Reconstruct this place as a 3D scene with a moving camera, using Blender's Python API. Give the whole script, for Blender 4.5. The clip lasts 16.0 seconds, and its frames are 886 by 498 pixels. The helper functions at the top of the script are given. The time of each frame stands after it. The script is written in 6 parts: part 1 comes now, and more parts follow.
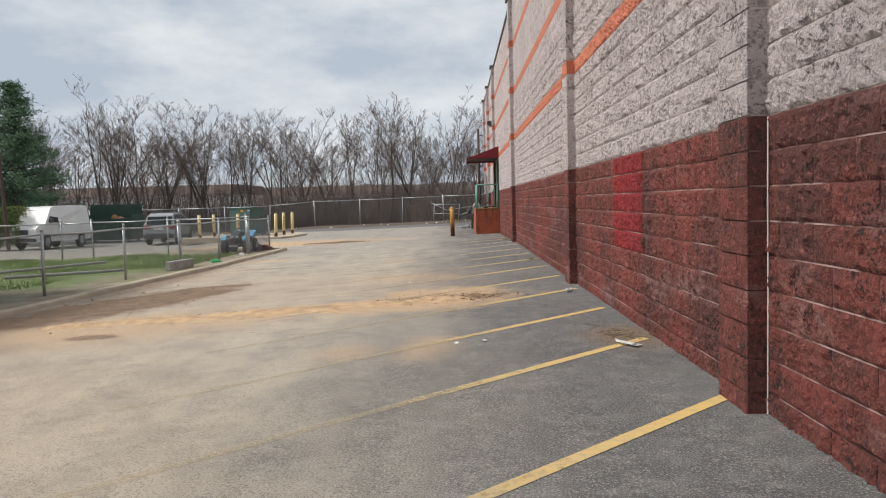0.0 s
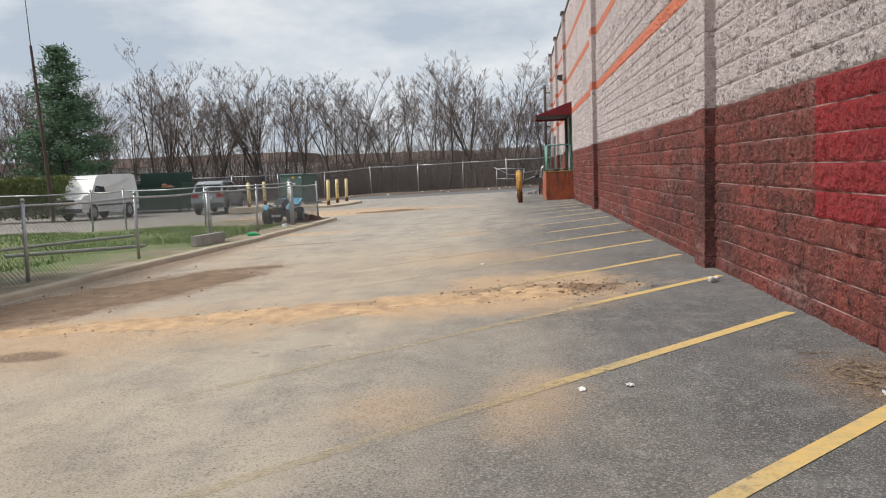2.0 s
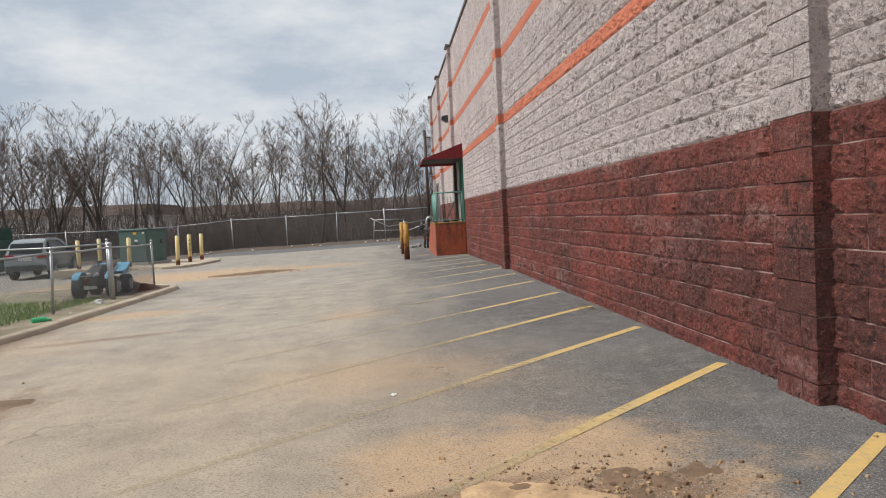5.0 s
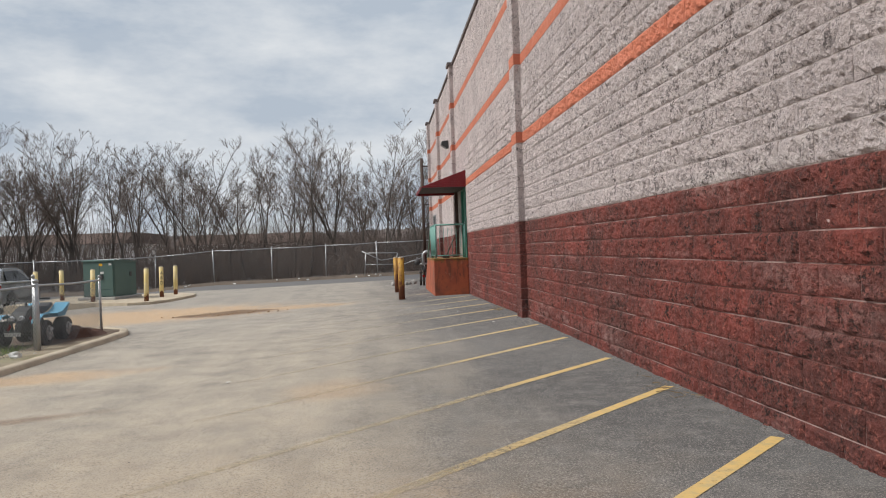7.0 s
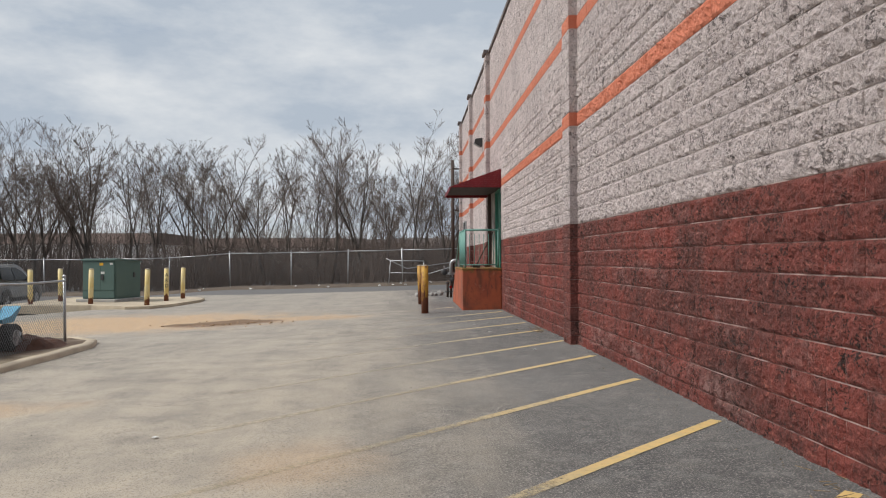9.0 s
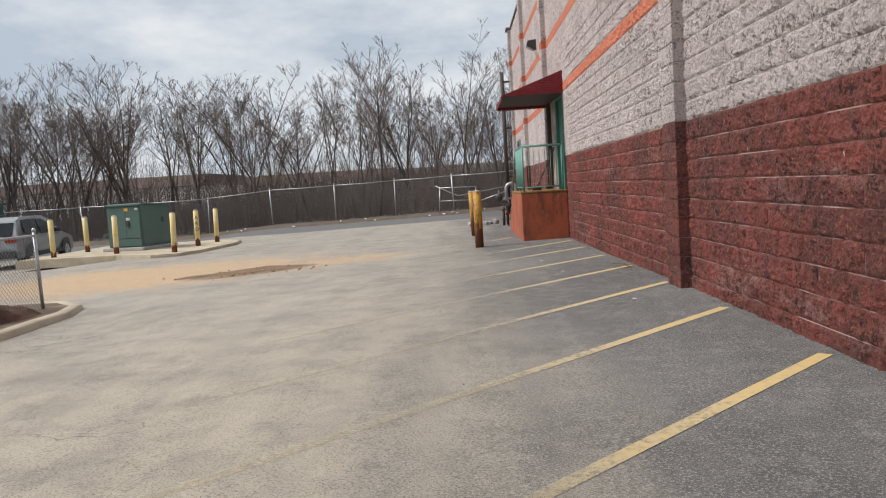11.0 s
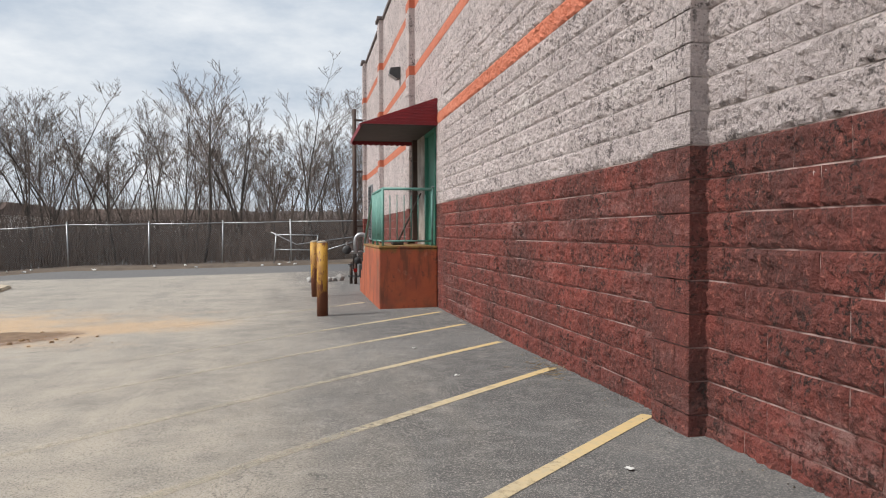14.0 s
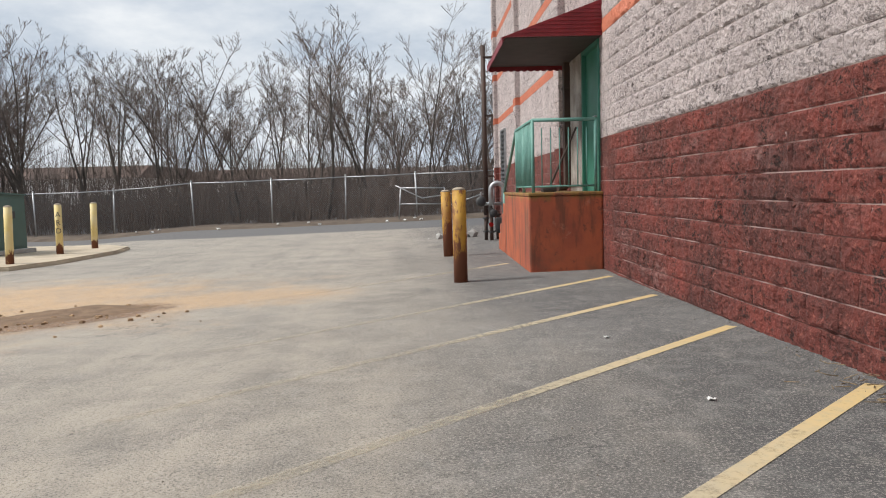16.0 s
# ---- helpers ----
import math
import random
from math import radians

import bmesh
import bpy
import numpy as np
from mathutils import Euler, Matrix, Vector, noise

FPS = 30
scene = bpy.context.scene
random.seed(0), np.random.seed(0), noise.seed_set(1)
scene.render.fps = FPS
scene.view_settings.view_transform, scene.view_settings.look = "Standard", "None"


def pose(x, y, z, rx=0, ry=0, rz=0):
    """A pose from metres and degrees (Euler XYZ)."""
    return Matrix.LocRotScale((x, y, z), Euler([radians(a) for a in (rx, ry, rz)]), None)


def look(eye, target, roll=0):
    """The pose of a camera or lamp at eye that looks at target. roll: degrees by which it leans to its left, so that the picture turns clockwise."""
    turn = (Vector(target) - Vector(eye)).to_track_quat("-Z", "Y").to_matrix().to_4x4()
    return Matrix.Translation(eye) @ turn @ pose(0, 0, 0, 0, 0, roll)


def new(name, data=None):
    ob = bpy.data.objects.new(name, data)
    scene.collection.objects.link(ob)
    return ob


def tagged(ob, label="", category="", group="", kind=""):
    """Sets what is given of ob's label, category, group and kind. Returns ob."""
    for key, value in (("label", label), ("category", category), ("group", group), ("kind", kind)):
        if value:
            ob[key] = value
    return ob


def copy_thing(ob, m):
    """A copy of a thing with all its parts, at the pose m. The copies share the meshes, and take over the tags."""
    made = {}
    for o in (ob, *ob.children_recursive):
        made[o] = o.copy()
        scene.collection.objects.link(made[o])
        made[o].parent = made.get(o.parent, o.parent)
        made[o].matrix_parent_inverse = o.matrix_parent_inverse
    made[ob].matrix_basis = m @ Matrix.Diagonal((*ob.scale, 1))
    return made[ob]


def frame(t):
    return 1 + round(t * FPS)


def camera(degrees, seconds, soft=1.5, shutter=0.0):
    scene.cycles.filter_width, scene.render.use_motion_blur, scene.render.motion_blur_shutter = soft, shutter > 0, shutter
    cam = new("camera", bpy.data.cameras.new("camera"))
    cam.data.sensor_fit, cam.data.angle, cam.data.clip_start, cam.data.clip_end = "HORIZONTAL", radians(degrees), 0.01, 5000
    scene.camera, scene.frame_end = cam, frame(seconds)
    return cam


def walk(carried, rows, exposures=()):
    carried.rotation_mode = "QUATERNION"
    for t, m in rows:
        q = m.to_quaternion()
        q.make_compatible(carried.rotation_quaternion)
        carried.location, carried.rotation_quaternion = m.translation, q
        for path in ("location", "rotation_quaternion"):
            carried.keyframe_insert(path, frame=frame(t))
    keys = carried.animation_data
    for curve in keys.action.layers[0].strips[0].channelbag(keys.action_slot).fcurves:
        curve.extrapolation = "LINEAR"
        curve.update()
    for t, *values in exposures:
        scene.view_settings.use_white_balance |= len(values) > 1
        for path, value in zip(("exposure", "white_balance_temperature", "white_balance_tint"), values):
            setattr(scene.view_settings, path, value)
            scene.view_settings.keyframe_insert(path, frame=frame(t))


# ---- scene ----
cam = camera(61.0, 16.0, soft=1.1)
PATH = [
    (0, (-1.706, 0.337, 1.227), (-1.749, 2.333, 1.103), -1.5),
    (0.5, (-1.71, 1.073, 1.183), (-1.918, 3.05, 0.966), -1.8),
    (1, (-1.859, 1.774, 1.147), (-2.173, 3.729, 0.86), -2.5),
    (1.5, (-1.971, 2.41, 1.152), (-2.231, 4.372, 0.866), -3.1),
    (2, (-2.048, 3.117, 1.121), (-2.249, 5.096, 0.914), -2.2),
    (2.5, (-2.184, 3.744, 1.145), (-2.263, 5.736, 0.984), -2.7),
    (3, (-2.279, 4.405, 1.191), (-2.324, 6.401, 1.084), -4.1),
    (3.5, (-2.431, 5.049, 1.2), (-2.445, 7.046, 1.093), -5.3),
    (4, (-2.41, 5.745, 1.154), (-2.389, 7.74, 1.018), -4.8),
    (4.5, (-2.445, 6.43, 1.163), (-2.332, 8.424, 1.045), -3.6),
    (7, (-2.503, 9.737, 1.243), (-2.336, 11.73, 1.24), -2.0),
    (7.5, (-2.448, 10.419, 1.243), (-2.472, 12.419, 1.275), -2.3),
    (8, (-2.457, 10.997, 1.247), (-2.44, 12.995, 1.33), -0.3),
    (8.5, (-2.384, 11.593, 1.203), (-2.29, 13.59, 1.272), -0.2),
    (11, (-2.242, 14.912, 1.159), (-2.302, 16.905, 0.994), -3.6),
    (11.5, (-2.327, 15.529, 1.141), (-2.481, 17.517, 0.993), -3.3),
    (12, (-2.327, 16.121, 1.109), (-2.491, 18.108, 0.946), -2.5),
    (12.5, (-2.304, 16.682, 1.075), (-2.313, 18.672, 0.879), -1.5),
    (13, (-2.27, 17.253, 1.074), (-2.121, 19.235, 0.851), -1.7),
    (13.5, (-2.267, 17.877, 1.098), (-2.072, 19.858, 0.911), -0.2),
    (14, (-2.272, 18.481, 1.161), (-1.901, 20.445, 1.118), -0.1),
    (14.5, (-2.253, 19.073, 1.201), (-1.853, 21.032, 1.249), -0.8),
    (15, (-2.297, 19.794, 1.188), (-1.998, 21.772, 1.195), -1.5),
    (15.5, (-2.25, 20.437, 1.102), (-2.079, 22.429, 1.036), -2.1),
    (16, (-2.374, 21.032, 1.028), (-2.328, 23.025, 0.869), -1.5),
]
EXPOSURES = [(0, 0.28), (1.0, 0.33), (2.5, 0.32), (3.5, 0.26), (4.5, 0.26), (7.0, 0.22), (8.0, 0.16), (8.7, 0.18), (11.0, 0.32), (12.5, 0.42), (13.2, 0.44), (14.5, 0.48), (15.2, 0.46), (16.0, 0.46)]
walk(cam, [(t, look(eye, target, roll)) for t, eye, target, roll in PATH], EXPOSURES)

# ---- sky and sun ----
world = bpy.data.worlds.new("overcast_sky")
scene.world = world
world.use_nodes = True
wt = world.node_tree
wt.nodes.clear()


def wn(kind, **kw):
    n = wt.nodes.new(kind)
    for k, v in kw.items():
        n.inputs[k].default_value = v
    return n


SUN_EL, SUN_AZ = radians(48), radians(265)
sky = wt.nodes.new("ShaderNodeTexSky")
sky.sky_type, sky.sun_disc = "NISHITA", False
sky.sun_elevation, sky.sun_rotation = SUN_EL, SUN_AZ
coord = wt.nodes.new("ShaderNodeTexCoord")
flat = wt.nodes.new("ShaderNodeMapping")
flat.inputs["Scale"].default_value = (1.0, 1.0, 2.6)
wt.links.new(coord.outputs["Generated"], flat.inputs["Vector"])
cloud = wn("ShaderNodeTexNoise", Scale=2.3, Detail=7.0, Roughness=0.55)
wt.links.new(flat.outputs[0], cloud.inputs["Vector"])
cover = wn("ShaderNodeMapRange", **{"From Min": 0.22, "From Max": 0.42})
wt.links.new(cloud.outputs["Fac"], cover.inputs[0])
tone = wt.nodes.new("ShaderNodeValToRGB")
tone.color_ramp.elements[0].position, tone.color_ramp.elements[0].color = 0.38, (4.9, 5.6, 6.5, 1)
tone.color_ramp.elements[1].position, tone.color_ramp.elements[1].color = 0.66, (7.9, 8.2, 8.5, 1)
cloud2 = wn("ShaderNodeTexNoise", Scale=4.0, Detail=6.0, Roughness=0.6)
wt.links.new(flat.outputs[0], cloud2.inputs["Vector"])
wt.links.new(cloud2.outputs["Fac"], tone.inputs[0])
blend = wt.nodes.new("ShaderNodeMix")
blend.data_type = "RGBA"
wt.links.new(cover.outputs[0], blend.inputs["Factor"])
wt.links.new(sky.outputs[0], blend.inputs["A"])
wt.links.new(tone.outputs[0], blend.inputs["B"])
back = wn("ShaderNodeBackground", Strength=0.080)
wt.links.new(blend.outputs["Result"], back.inputs["Color"])
wout = wt.nodes.new("ShaderNodeOutputWorld")
wt.links.new(back.outputs[0], wout.inputs[0])

sun = new("sun", bpy.data.lights.new("sun", "SUN"))
sun.data.energy, sun.data.angle, sun.data.color = 3.0, radians(16), (1.0, 0.96, 0.9)
sun.matrix_world = look((-24, -2, 27), (0, 0, 0))


# ---- materials ----
class Mat:
    """A small builder for procedural materials."""

    def __init__(self, name, rough=0.8, metal=0.0):
        self.m = bpy.data.materials.new(name)
        self.m.use_nodes = True
        self.t = self.m.node_tree
        self.b = self.t.nodes["Principled BSDF"]
        self.b.inputs["Roughness"].default_value = rough
        self.b.inputs["Metallic"].default_value = metal
        g = self.t.nodes.new("ShaderNodeNewGeometry")
        self.pos = g.outputs["Position"]
        self.island = g.outputs["Random Per Island"]
        self.rnd = self.t.nodes.new("ShaderNodeObjectInfo").outputs["Random"]

    def put(self, socket, value):
        if hasattr(value, "links"):
            self.t.links.new(value, socket)
        else:
            socket.default_value = value

    def mapped(self, scale=(1, 1, 1), loc=(0, 0, 0), rot=0.0, kind="POINT"):
        n = self.t.nodes.new("ShaderNodeMapping")
        n.vector_type = kind
        self.put(n.inputs["Vector"], self.pos)
        n.inputs["Location"].default_value = loc
        n.inputs["Rotation"].default_value = (0, 0, radians(rot))
        n.inputs["Scale"].default_value = scale
        return n.outputs[0]

    def noise(self, scale, detail=4.0, rough=0.55, vec=None):
        n = self.t.nodes.new("ShaderNodeTexNoise")
        self.put(n.inputs["Vector"], vec if vec is not None else self.pos)
        n.inputs["Scale"].default_value = scale
        n.inputs["Detail"].default_value = detail
        n.inputs["Roughness"].default_value = rough
        return n.outputs["Fac"]

    def voro(self, scale, vec=None, out="Distance", feature="F1"):
        n = self.t.nodes.new("ShaderNodeTexVoronoi")
        n.feature = feature
        self.put(n.inputs["Vector"], vec if vec is not None else self.pos)
        n.inputs["Scale"].default_value = scale
        return n.outputs[out]

    def step(self, value, lo, hi, a=0.0, b=1.0):
        n = self.t.nodes.new("ShaderNodeMapRange")
        n.interpolation_type = "SMOOTHSTEP"
        self.put(n.inputs[0], value)
        for i, v in enumerate((lo, hi, a, b)):
            n.inputs[i + 1].default_value = v
        return n.outputs[0]

    def math(self, op, a, b=0.0):
        n = self.t.nodes.new("ShaderNodeMath")
        n.operation = op
        self.put(n.inputs[0], a)
        self.put(n.inputs[1], b)
        return n.outputs[0]

    def mix(self, fac, a, b, mode="MIX"):
        n = self.t.nodes.new("ShaderNodeMix")
        n.data_type, n.blend_type = "RGBA", mode
        self.put(n.inputs["Factor"], fac)
        for key, v in (("A", a), ("B", b)):
            self.put(n.inputs[key], v if hasattr(v, "links") else (*v, 1.0))
        return n.outputs["Result"]

    def axis(self, i):
        n = self.t.nodes.new("ShaderNodeSeparateXYZ")
        self.put(n.inputs[0], self.pos)
        return n.outputs[i]

    def patch(self, x, y, sx, sy, rot=0.0, soft=0.35, wobble=None, amount=0.5):
        """1 inside an uneven ellipse on the ground, 0 outside."""
        n = self.t.nodes.new("ShaderNodeVectorMath")
        n.operation = "LENGTH"
        self.put(n.inputs[0], self.mapped((sx, sy, 1000), (x, y, 0), rot, "TEXTURE"))
        d = n.outputs["Value"]
        if wobble is not None:
            d = self.math("ADD", d, self.math("MULTIPLY", self.math("SUBTRACT", wobble, 0.5), amount * 2))
        return self.step(d, 1.0 + soft, 1.0 - soft)

    def done(self, color, bump=None, strength=0.4, distance=0.01, rough=None):
        self.put(self.b.inputs["Base Color"], color if hasattr(color, "links") else (*color, 1.0))
        if bump is not None:
            n = self.t.nodes.new("ShaderNodeBump")
            n.inputs["Strength"].default_value = strength
            n.inputs["Distance"].default_value = distance
            self.put(n.inputs["Height"], bump)
            self.t.links.new(n.outputs[0], self.b.inputs["Normal"])
        if rough is not None:
            self.put(self.b.inputs["Roughness"], rough)
        return self.m


def plain(name, a, b, scale=6.0, rough=0.7, metal=0.0, bump=0.0, fine=60.0):
    """Two close tones mixed at two scales."""
    m = Mat(name, rough, metal)
    f = m.step(m.math("ADD", m.math("MULTIPLY", m.noise(scale), 0.7), m.math("MULTIPLY", m.noise(fine, 3.0), 0.3)), 0.3, 0.7)
    return m.done(m.mix(f, a, b), m.noise(fine) if bump else None, bump, 0.01)


def block_paint(name, base, dark, light, pit_tone, bloom, pit=0.9, relief=1.0):
    """Masonry paint on split-face blocks: dark pits in clusters, pale high spots, lime bloom, dark blotches."""
    m = Mat(name, 0.88)
    face = m.noise(26.0, 8.0, 0.72)
    chips = m.noise(11.0, 6.0, 0.7)
    col = m.mix(m.step(m.noise(0.9, 5.0, 0.6), 0.36, 0.66), base, dark)
    col = m.mix(m.math("MULTIPLY", m.step(m.noise(4.5, 5.0, 0.65), 0.48, 0.68), 0.6), col, dark)
    col = m.mix(m.math("MULTIPLY", m.math("ABSOLUTE", m.math("SUBTRACT", m.island, 0.5)), 0.8), col, dark)
    col = m.mix(m.math("MULTIPLY", m.rnd, 0.25), col, dark)
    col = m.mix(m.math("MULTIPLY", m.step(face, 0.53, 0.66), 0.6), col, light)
    haze = m.math("MULTIPLY", m.step(m.noise(1.0, 5.0, 0.65, m.mapped((1.0, 0.55, 2.6))), 0.52, 0.70), m.step(chips, 0.36, 0.60))
    col = m.mix(m.math("MULTIPLY", haze, 0.62), col, bloom)
    # darker tone where the relief noise runs low, in uneven clusters
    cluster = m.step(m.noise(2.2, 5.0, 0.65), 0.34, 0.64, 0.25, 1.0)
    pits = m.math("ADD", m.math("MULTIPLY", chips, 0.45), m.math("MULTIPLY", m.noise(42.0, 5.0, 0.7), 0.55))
    col = m.mix(m.math("MULTIPLY", m.math("MULTIPLY", m.step(pits, 0.495, 0.43), cluster), pit), col, pit_tone)
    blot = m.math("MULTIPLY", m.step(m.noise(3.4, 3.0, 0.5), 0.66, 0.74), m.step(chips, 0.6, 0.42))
    col = m.mix(m.math("MULTIPLY", blot, 0.75 * pit), col, pit_tone)
    high = m.math("ADD", m.math("MULTIPLY", chips, 1.3), m.math("ADD", face, m.math("MULTIPLY", m.noise(75.0, 4.0), 0.4)))
    return m.done(col, high, relief, 0.045)


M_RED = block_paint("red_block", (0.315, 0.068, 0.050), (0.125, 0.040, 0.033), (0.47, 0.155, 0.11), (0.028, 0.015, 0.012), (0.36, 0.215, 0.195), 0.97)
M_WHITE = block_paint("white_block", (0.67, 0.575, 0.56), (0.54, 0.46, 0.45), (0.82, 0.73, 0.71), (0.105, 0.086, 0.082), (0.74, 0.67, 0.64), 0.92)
M_ORANGE = block_paint("orange_block", (0.53, 0.17, 0.098), (0.46, 0.14, 0.08), (0.58, 0.21, 0.13), (0.36, 0.12, 0.07), (0.55, 0.22, 0.15), 0.5, 0.3)
M_BRIGHT = block_paint("fresh_red_block", (0.36, 0.020, 0.024), (0.26, 0.016, 0.02), (0.44, 0.05, 0.045), (0.13, 0.018, 0.018), (0.33, 0.05, 0.05), 0.7)


def joint_material(name, a, b, c):
    """Painted mortar, chalky pale in long uneven lengths and grimy elsewhere."""
    m = Mat(name, 0.95)
    col = m.mix(m.step(m.noise(1.0, 5.0, 0.65, m.mapped((1.0, 1.2, 6.0))), 0.42, 0.60), a, b)
    col = m.mix(m.step(m.noise(2.6, 5.0, 0.6), 0.54, 0.66), col, c)
    return m.done(col, m.noise(60.0), 0.4, 0.01)


M_MORTAR = joint_material("mortar_red", (0.13, 0.045, 0.036), (0.48, 0.34, 0.31), (0.10, 0.04, 0.034))
M_MORTAR_W = joint_material("mortar_white", (0.50, 0.44, 0.42), (0.72, 0.65, 0.62), (0.20, 0.165, 0.155))
M_WHITEBEAD = plain("pale_caulk", (0.72, 0.66, 0.62), (0.55, 0.48, 0.45), 8.0, 0.7)


def asphalt_material():
    m = Mat("dusty_asphalt", 0.92)
    x, y = m.axis(0), m.axis(1)
    big, mid = m.noise(0.35, 4.0), m.noise(1.4, 5.0, 0.6)
    grain, speck = m.noise(88.0, 5.0, 0.8), m.voro(120.0)
    col = m.mix(m.step(big, 0.35, 0.7), (0.084, 0.083, 0.083), (0.136, 0.134, 0.131))
    col = m.mix(m.math("MULTIPLY", m.step(m.noise(5.0, 6.0, 0.7), 0.46, 0.66), 0.45), col, (0.24, 0.235, 0.225))
    # wheel-blown dust, thicker away from the wall
    along = m.noise(1.0, 5.0, 0.6, m.mapped((1.1, 0.22, 1.0), rot=-12))
    edge = m.math("ADD", x, m.math("MULTIPLY", m.math("SUBTRACT", along, 0.5), 2.6))
    dust = m.step(edge, -0.9, -3.6)
    dust = m.math("MULTIPLY", dust, m.step(mid, 0.15, 0.62, 0.45, 1.0))
    tracks = m.noise(1.0, 5.0, 0.65, m.mapped((3.0, 0.33, 1.0), rot=-17))
    dust = m.math("MULTIPLY", dust, m.step(tracks, 0.38, 0.58, 0.86, 1.0))
    blot = m.noise(2.7, 8.0, 0.75)
    dust = m.math("MULTIPLY", dust, m.step(blot, 0.34, 0.56, 0.70, 1.0))
    col = m.mix(m.math("MULTIPLY", m.step(m.noise(3.3, 7.0, 0.72), 0.53, 0.68), 0.35), col, (0.27, 0.25, 0.225))
    far = m.step(y, 14.0, 34.0, 1.0, 0.72)
    dust = m.math("MULTIPLY", dust, far)
    col = m.mix(dust, col, m.mix(m.step(y, 10.0, 30.0), (0.47, 0.405, 0.315), (0.46, 0.41, 0.34)))
    w = m.noise(1.5, 8.0, 0.72)
    w2 = m.noise(4.0, 8.0, 0.75)
    sand = (0.57, 0.385, 0.22)
    for px, py, sx, sy, rot, s, k in (
        (-3.4, 9.6, 2.3, 0.45, 14, 0.3, 0.97), (-2.3, 9.5, 1.0, 0.55, 10, 0.5, 0.85), (-6.0, 8.7, 2.2, 1.0, 10, 0.6, 0.8), (-1.9, 10.5, 0.85, 0.8, 20, 0.35, 0.92),
        (-4.4, 12.0, 2.8, 2.6, 0, 0.8, 0.22), (-2.0, 6.8, 0.22, 0.5, -8, 0.7, 0.55), (-2.7, 6.7, 0.25, 0.3, 0, 0.7, 0.5), (-5.0, 5.0, 1.2, 3.6, 18, 0.8, 0.2),
        (-9.0, 29.5, 3.8, 2.6, 12, 0.5, 0.95), (-4.6, 29.8, 1.2, 0.7, 10, 0.6, 0.7), (-6.6, 18.8, 1.1, 0.4, 6, 0.5, 0.8),
        (-2.6, 13.0, 0.8, 0.6, 0, 0.8, 0.5), (-7.0, 15.5, 0.9, 2.0, 0, 0.7, 0.35), (-3.0, 16.8, 0.4, 0.5, 0, 0.6, 0.45)):
        f = m.patch(px, py, sx, sy, rot, s, w, 0.9)
        col = m.mix(m.math("MULTIPLY", f, k), col, m.mix(m.step(w2, 0.3, 0.7), sand, (0.47, 0.32, 0.19)))
    dirt = (0.24, 0.138, 0.072)
    for px, py, sx, sy, rot, s, k in (
        (-6.5, 10.9, 0.85, 2.5, -24, 0.22, 0.95), (-1.5, 10.1, 0.40, 0.24, 10, 0.35, 0.8), (-2.2, 10.3, 0.5, 0.10, 14, 0.4, 0.6), (-3.6, 9.75, 0.7, 0.08, 14, 0.4, 0.5), (-6.2, 28.7, 1.2, 0.62, 38, 0.15, 0.97),
        (-7.3, 14.5, 0.35, 3.8, 0, 0.6, 0.7), (-5.6, 8.1, 0.28, 0.16, 0, 0.3, 0.9), (-6.9, 7.4, 0.9, 0.5, 0, 0.6, 0.6),
        (-5.9, 16.3, 0.8, 0.12, 15, 0.6, 0.6), (-0.25, 6.9, 0.35, 0.5, 0, 0.6, 0.7)):
        f = m.patch(px, py, sx, sy, rot, s, w2, 0.6)
        col = m.mix(m.math("MULTIPLY", f, k), col, m.mix(m.step(m.noise(9.0, 5.0), 0.35, 0.65), dirt, (0.165, 0.098, 0.055)))
    # fine cracks
    crack = m.step(m.math("ABSOLUTE", m.math("SUBTRACT", m.noise(0.42, 5.0, 0.6), 0.5)), 0.0045, 0.001)
    crack = m.math("MULTIPLY", crack, m.step(m.noise(0.30, 2.0), 0.56, 0.62))
    col = m.mix(m.math("MULTIPLY", crack, 0.5), col, (0.045, 0.045, 0.045))
    col = m.mix(m.math("MULTIPLY", m.step(grain, 0.53, 0.60), 0.75), col, (0.42, 0.38, 0.345))
    col = m.mix(m.math("MULTIPLY", m.step(grain, 0.48, 0.39), 0.72), col, (0.055, 0.054, 0.052))
    col = m.mix(m.math("MULTIPLY", m.step(speck, 0.25, 0.1), 0.35), col, (0.06, 0.06, 0.058))
    # far drive, newer and darker
    drive = m.step(m.math("ADD", y, m.math("MULTIPLY", x, -0.03)), 43.6, 44.2)
    col = m.mix(m.math("MULTIPLY", drive, 0.85), col, (0.10, 0.10, 0.105))
    return m.done(col, m.math("ADD", grain, m.math("MULTIPLY", m.noise(5.0), 0.3)), 0.6, 0.012)


M_ASPHALT = asphalt_material()


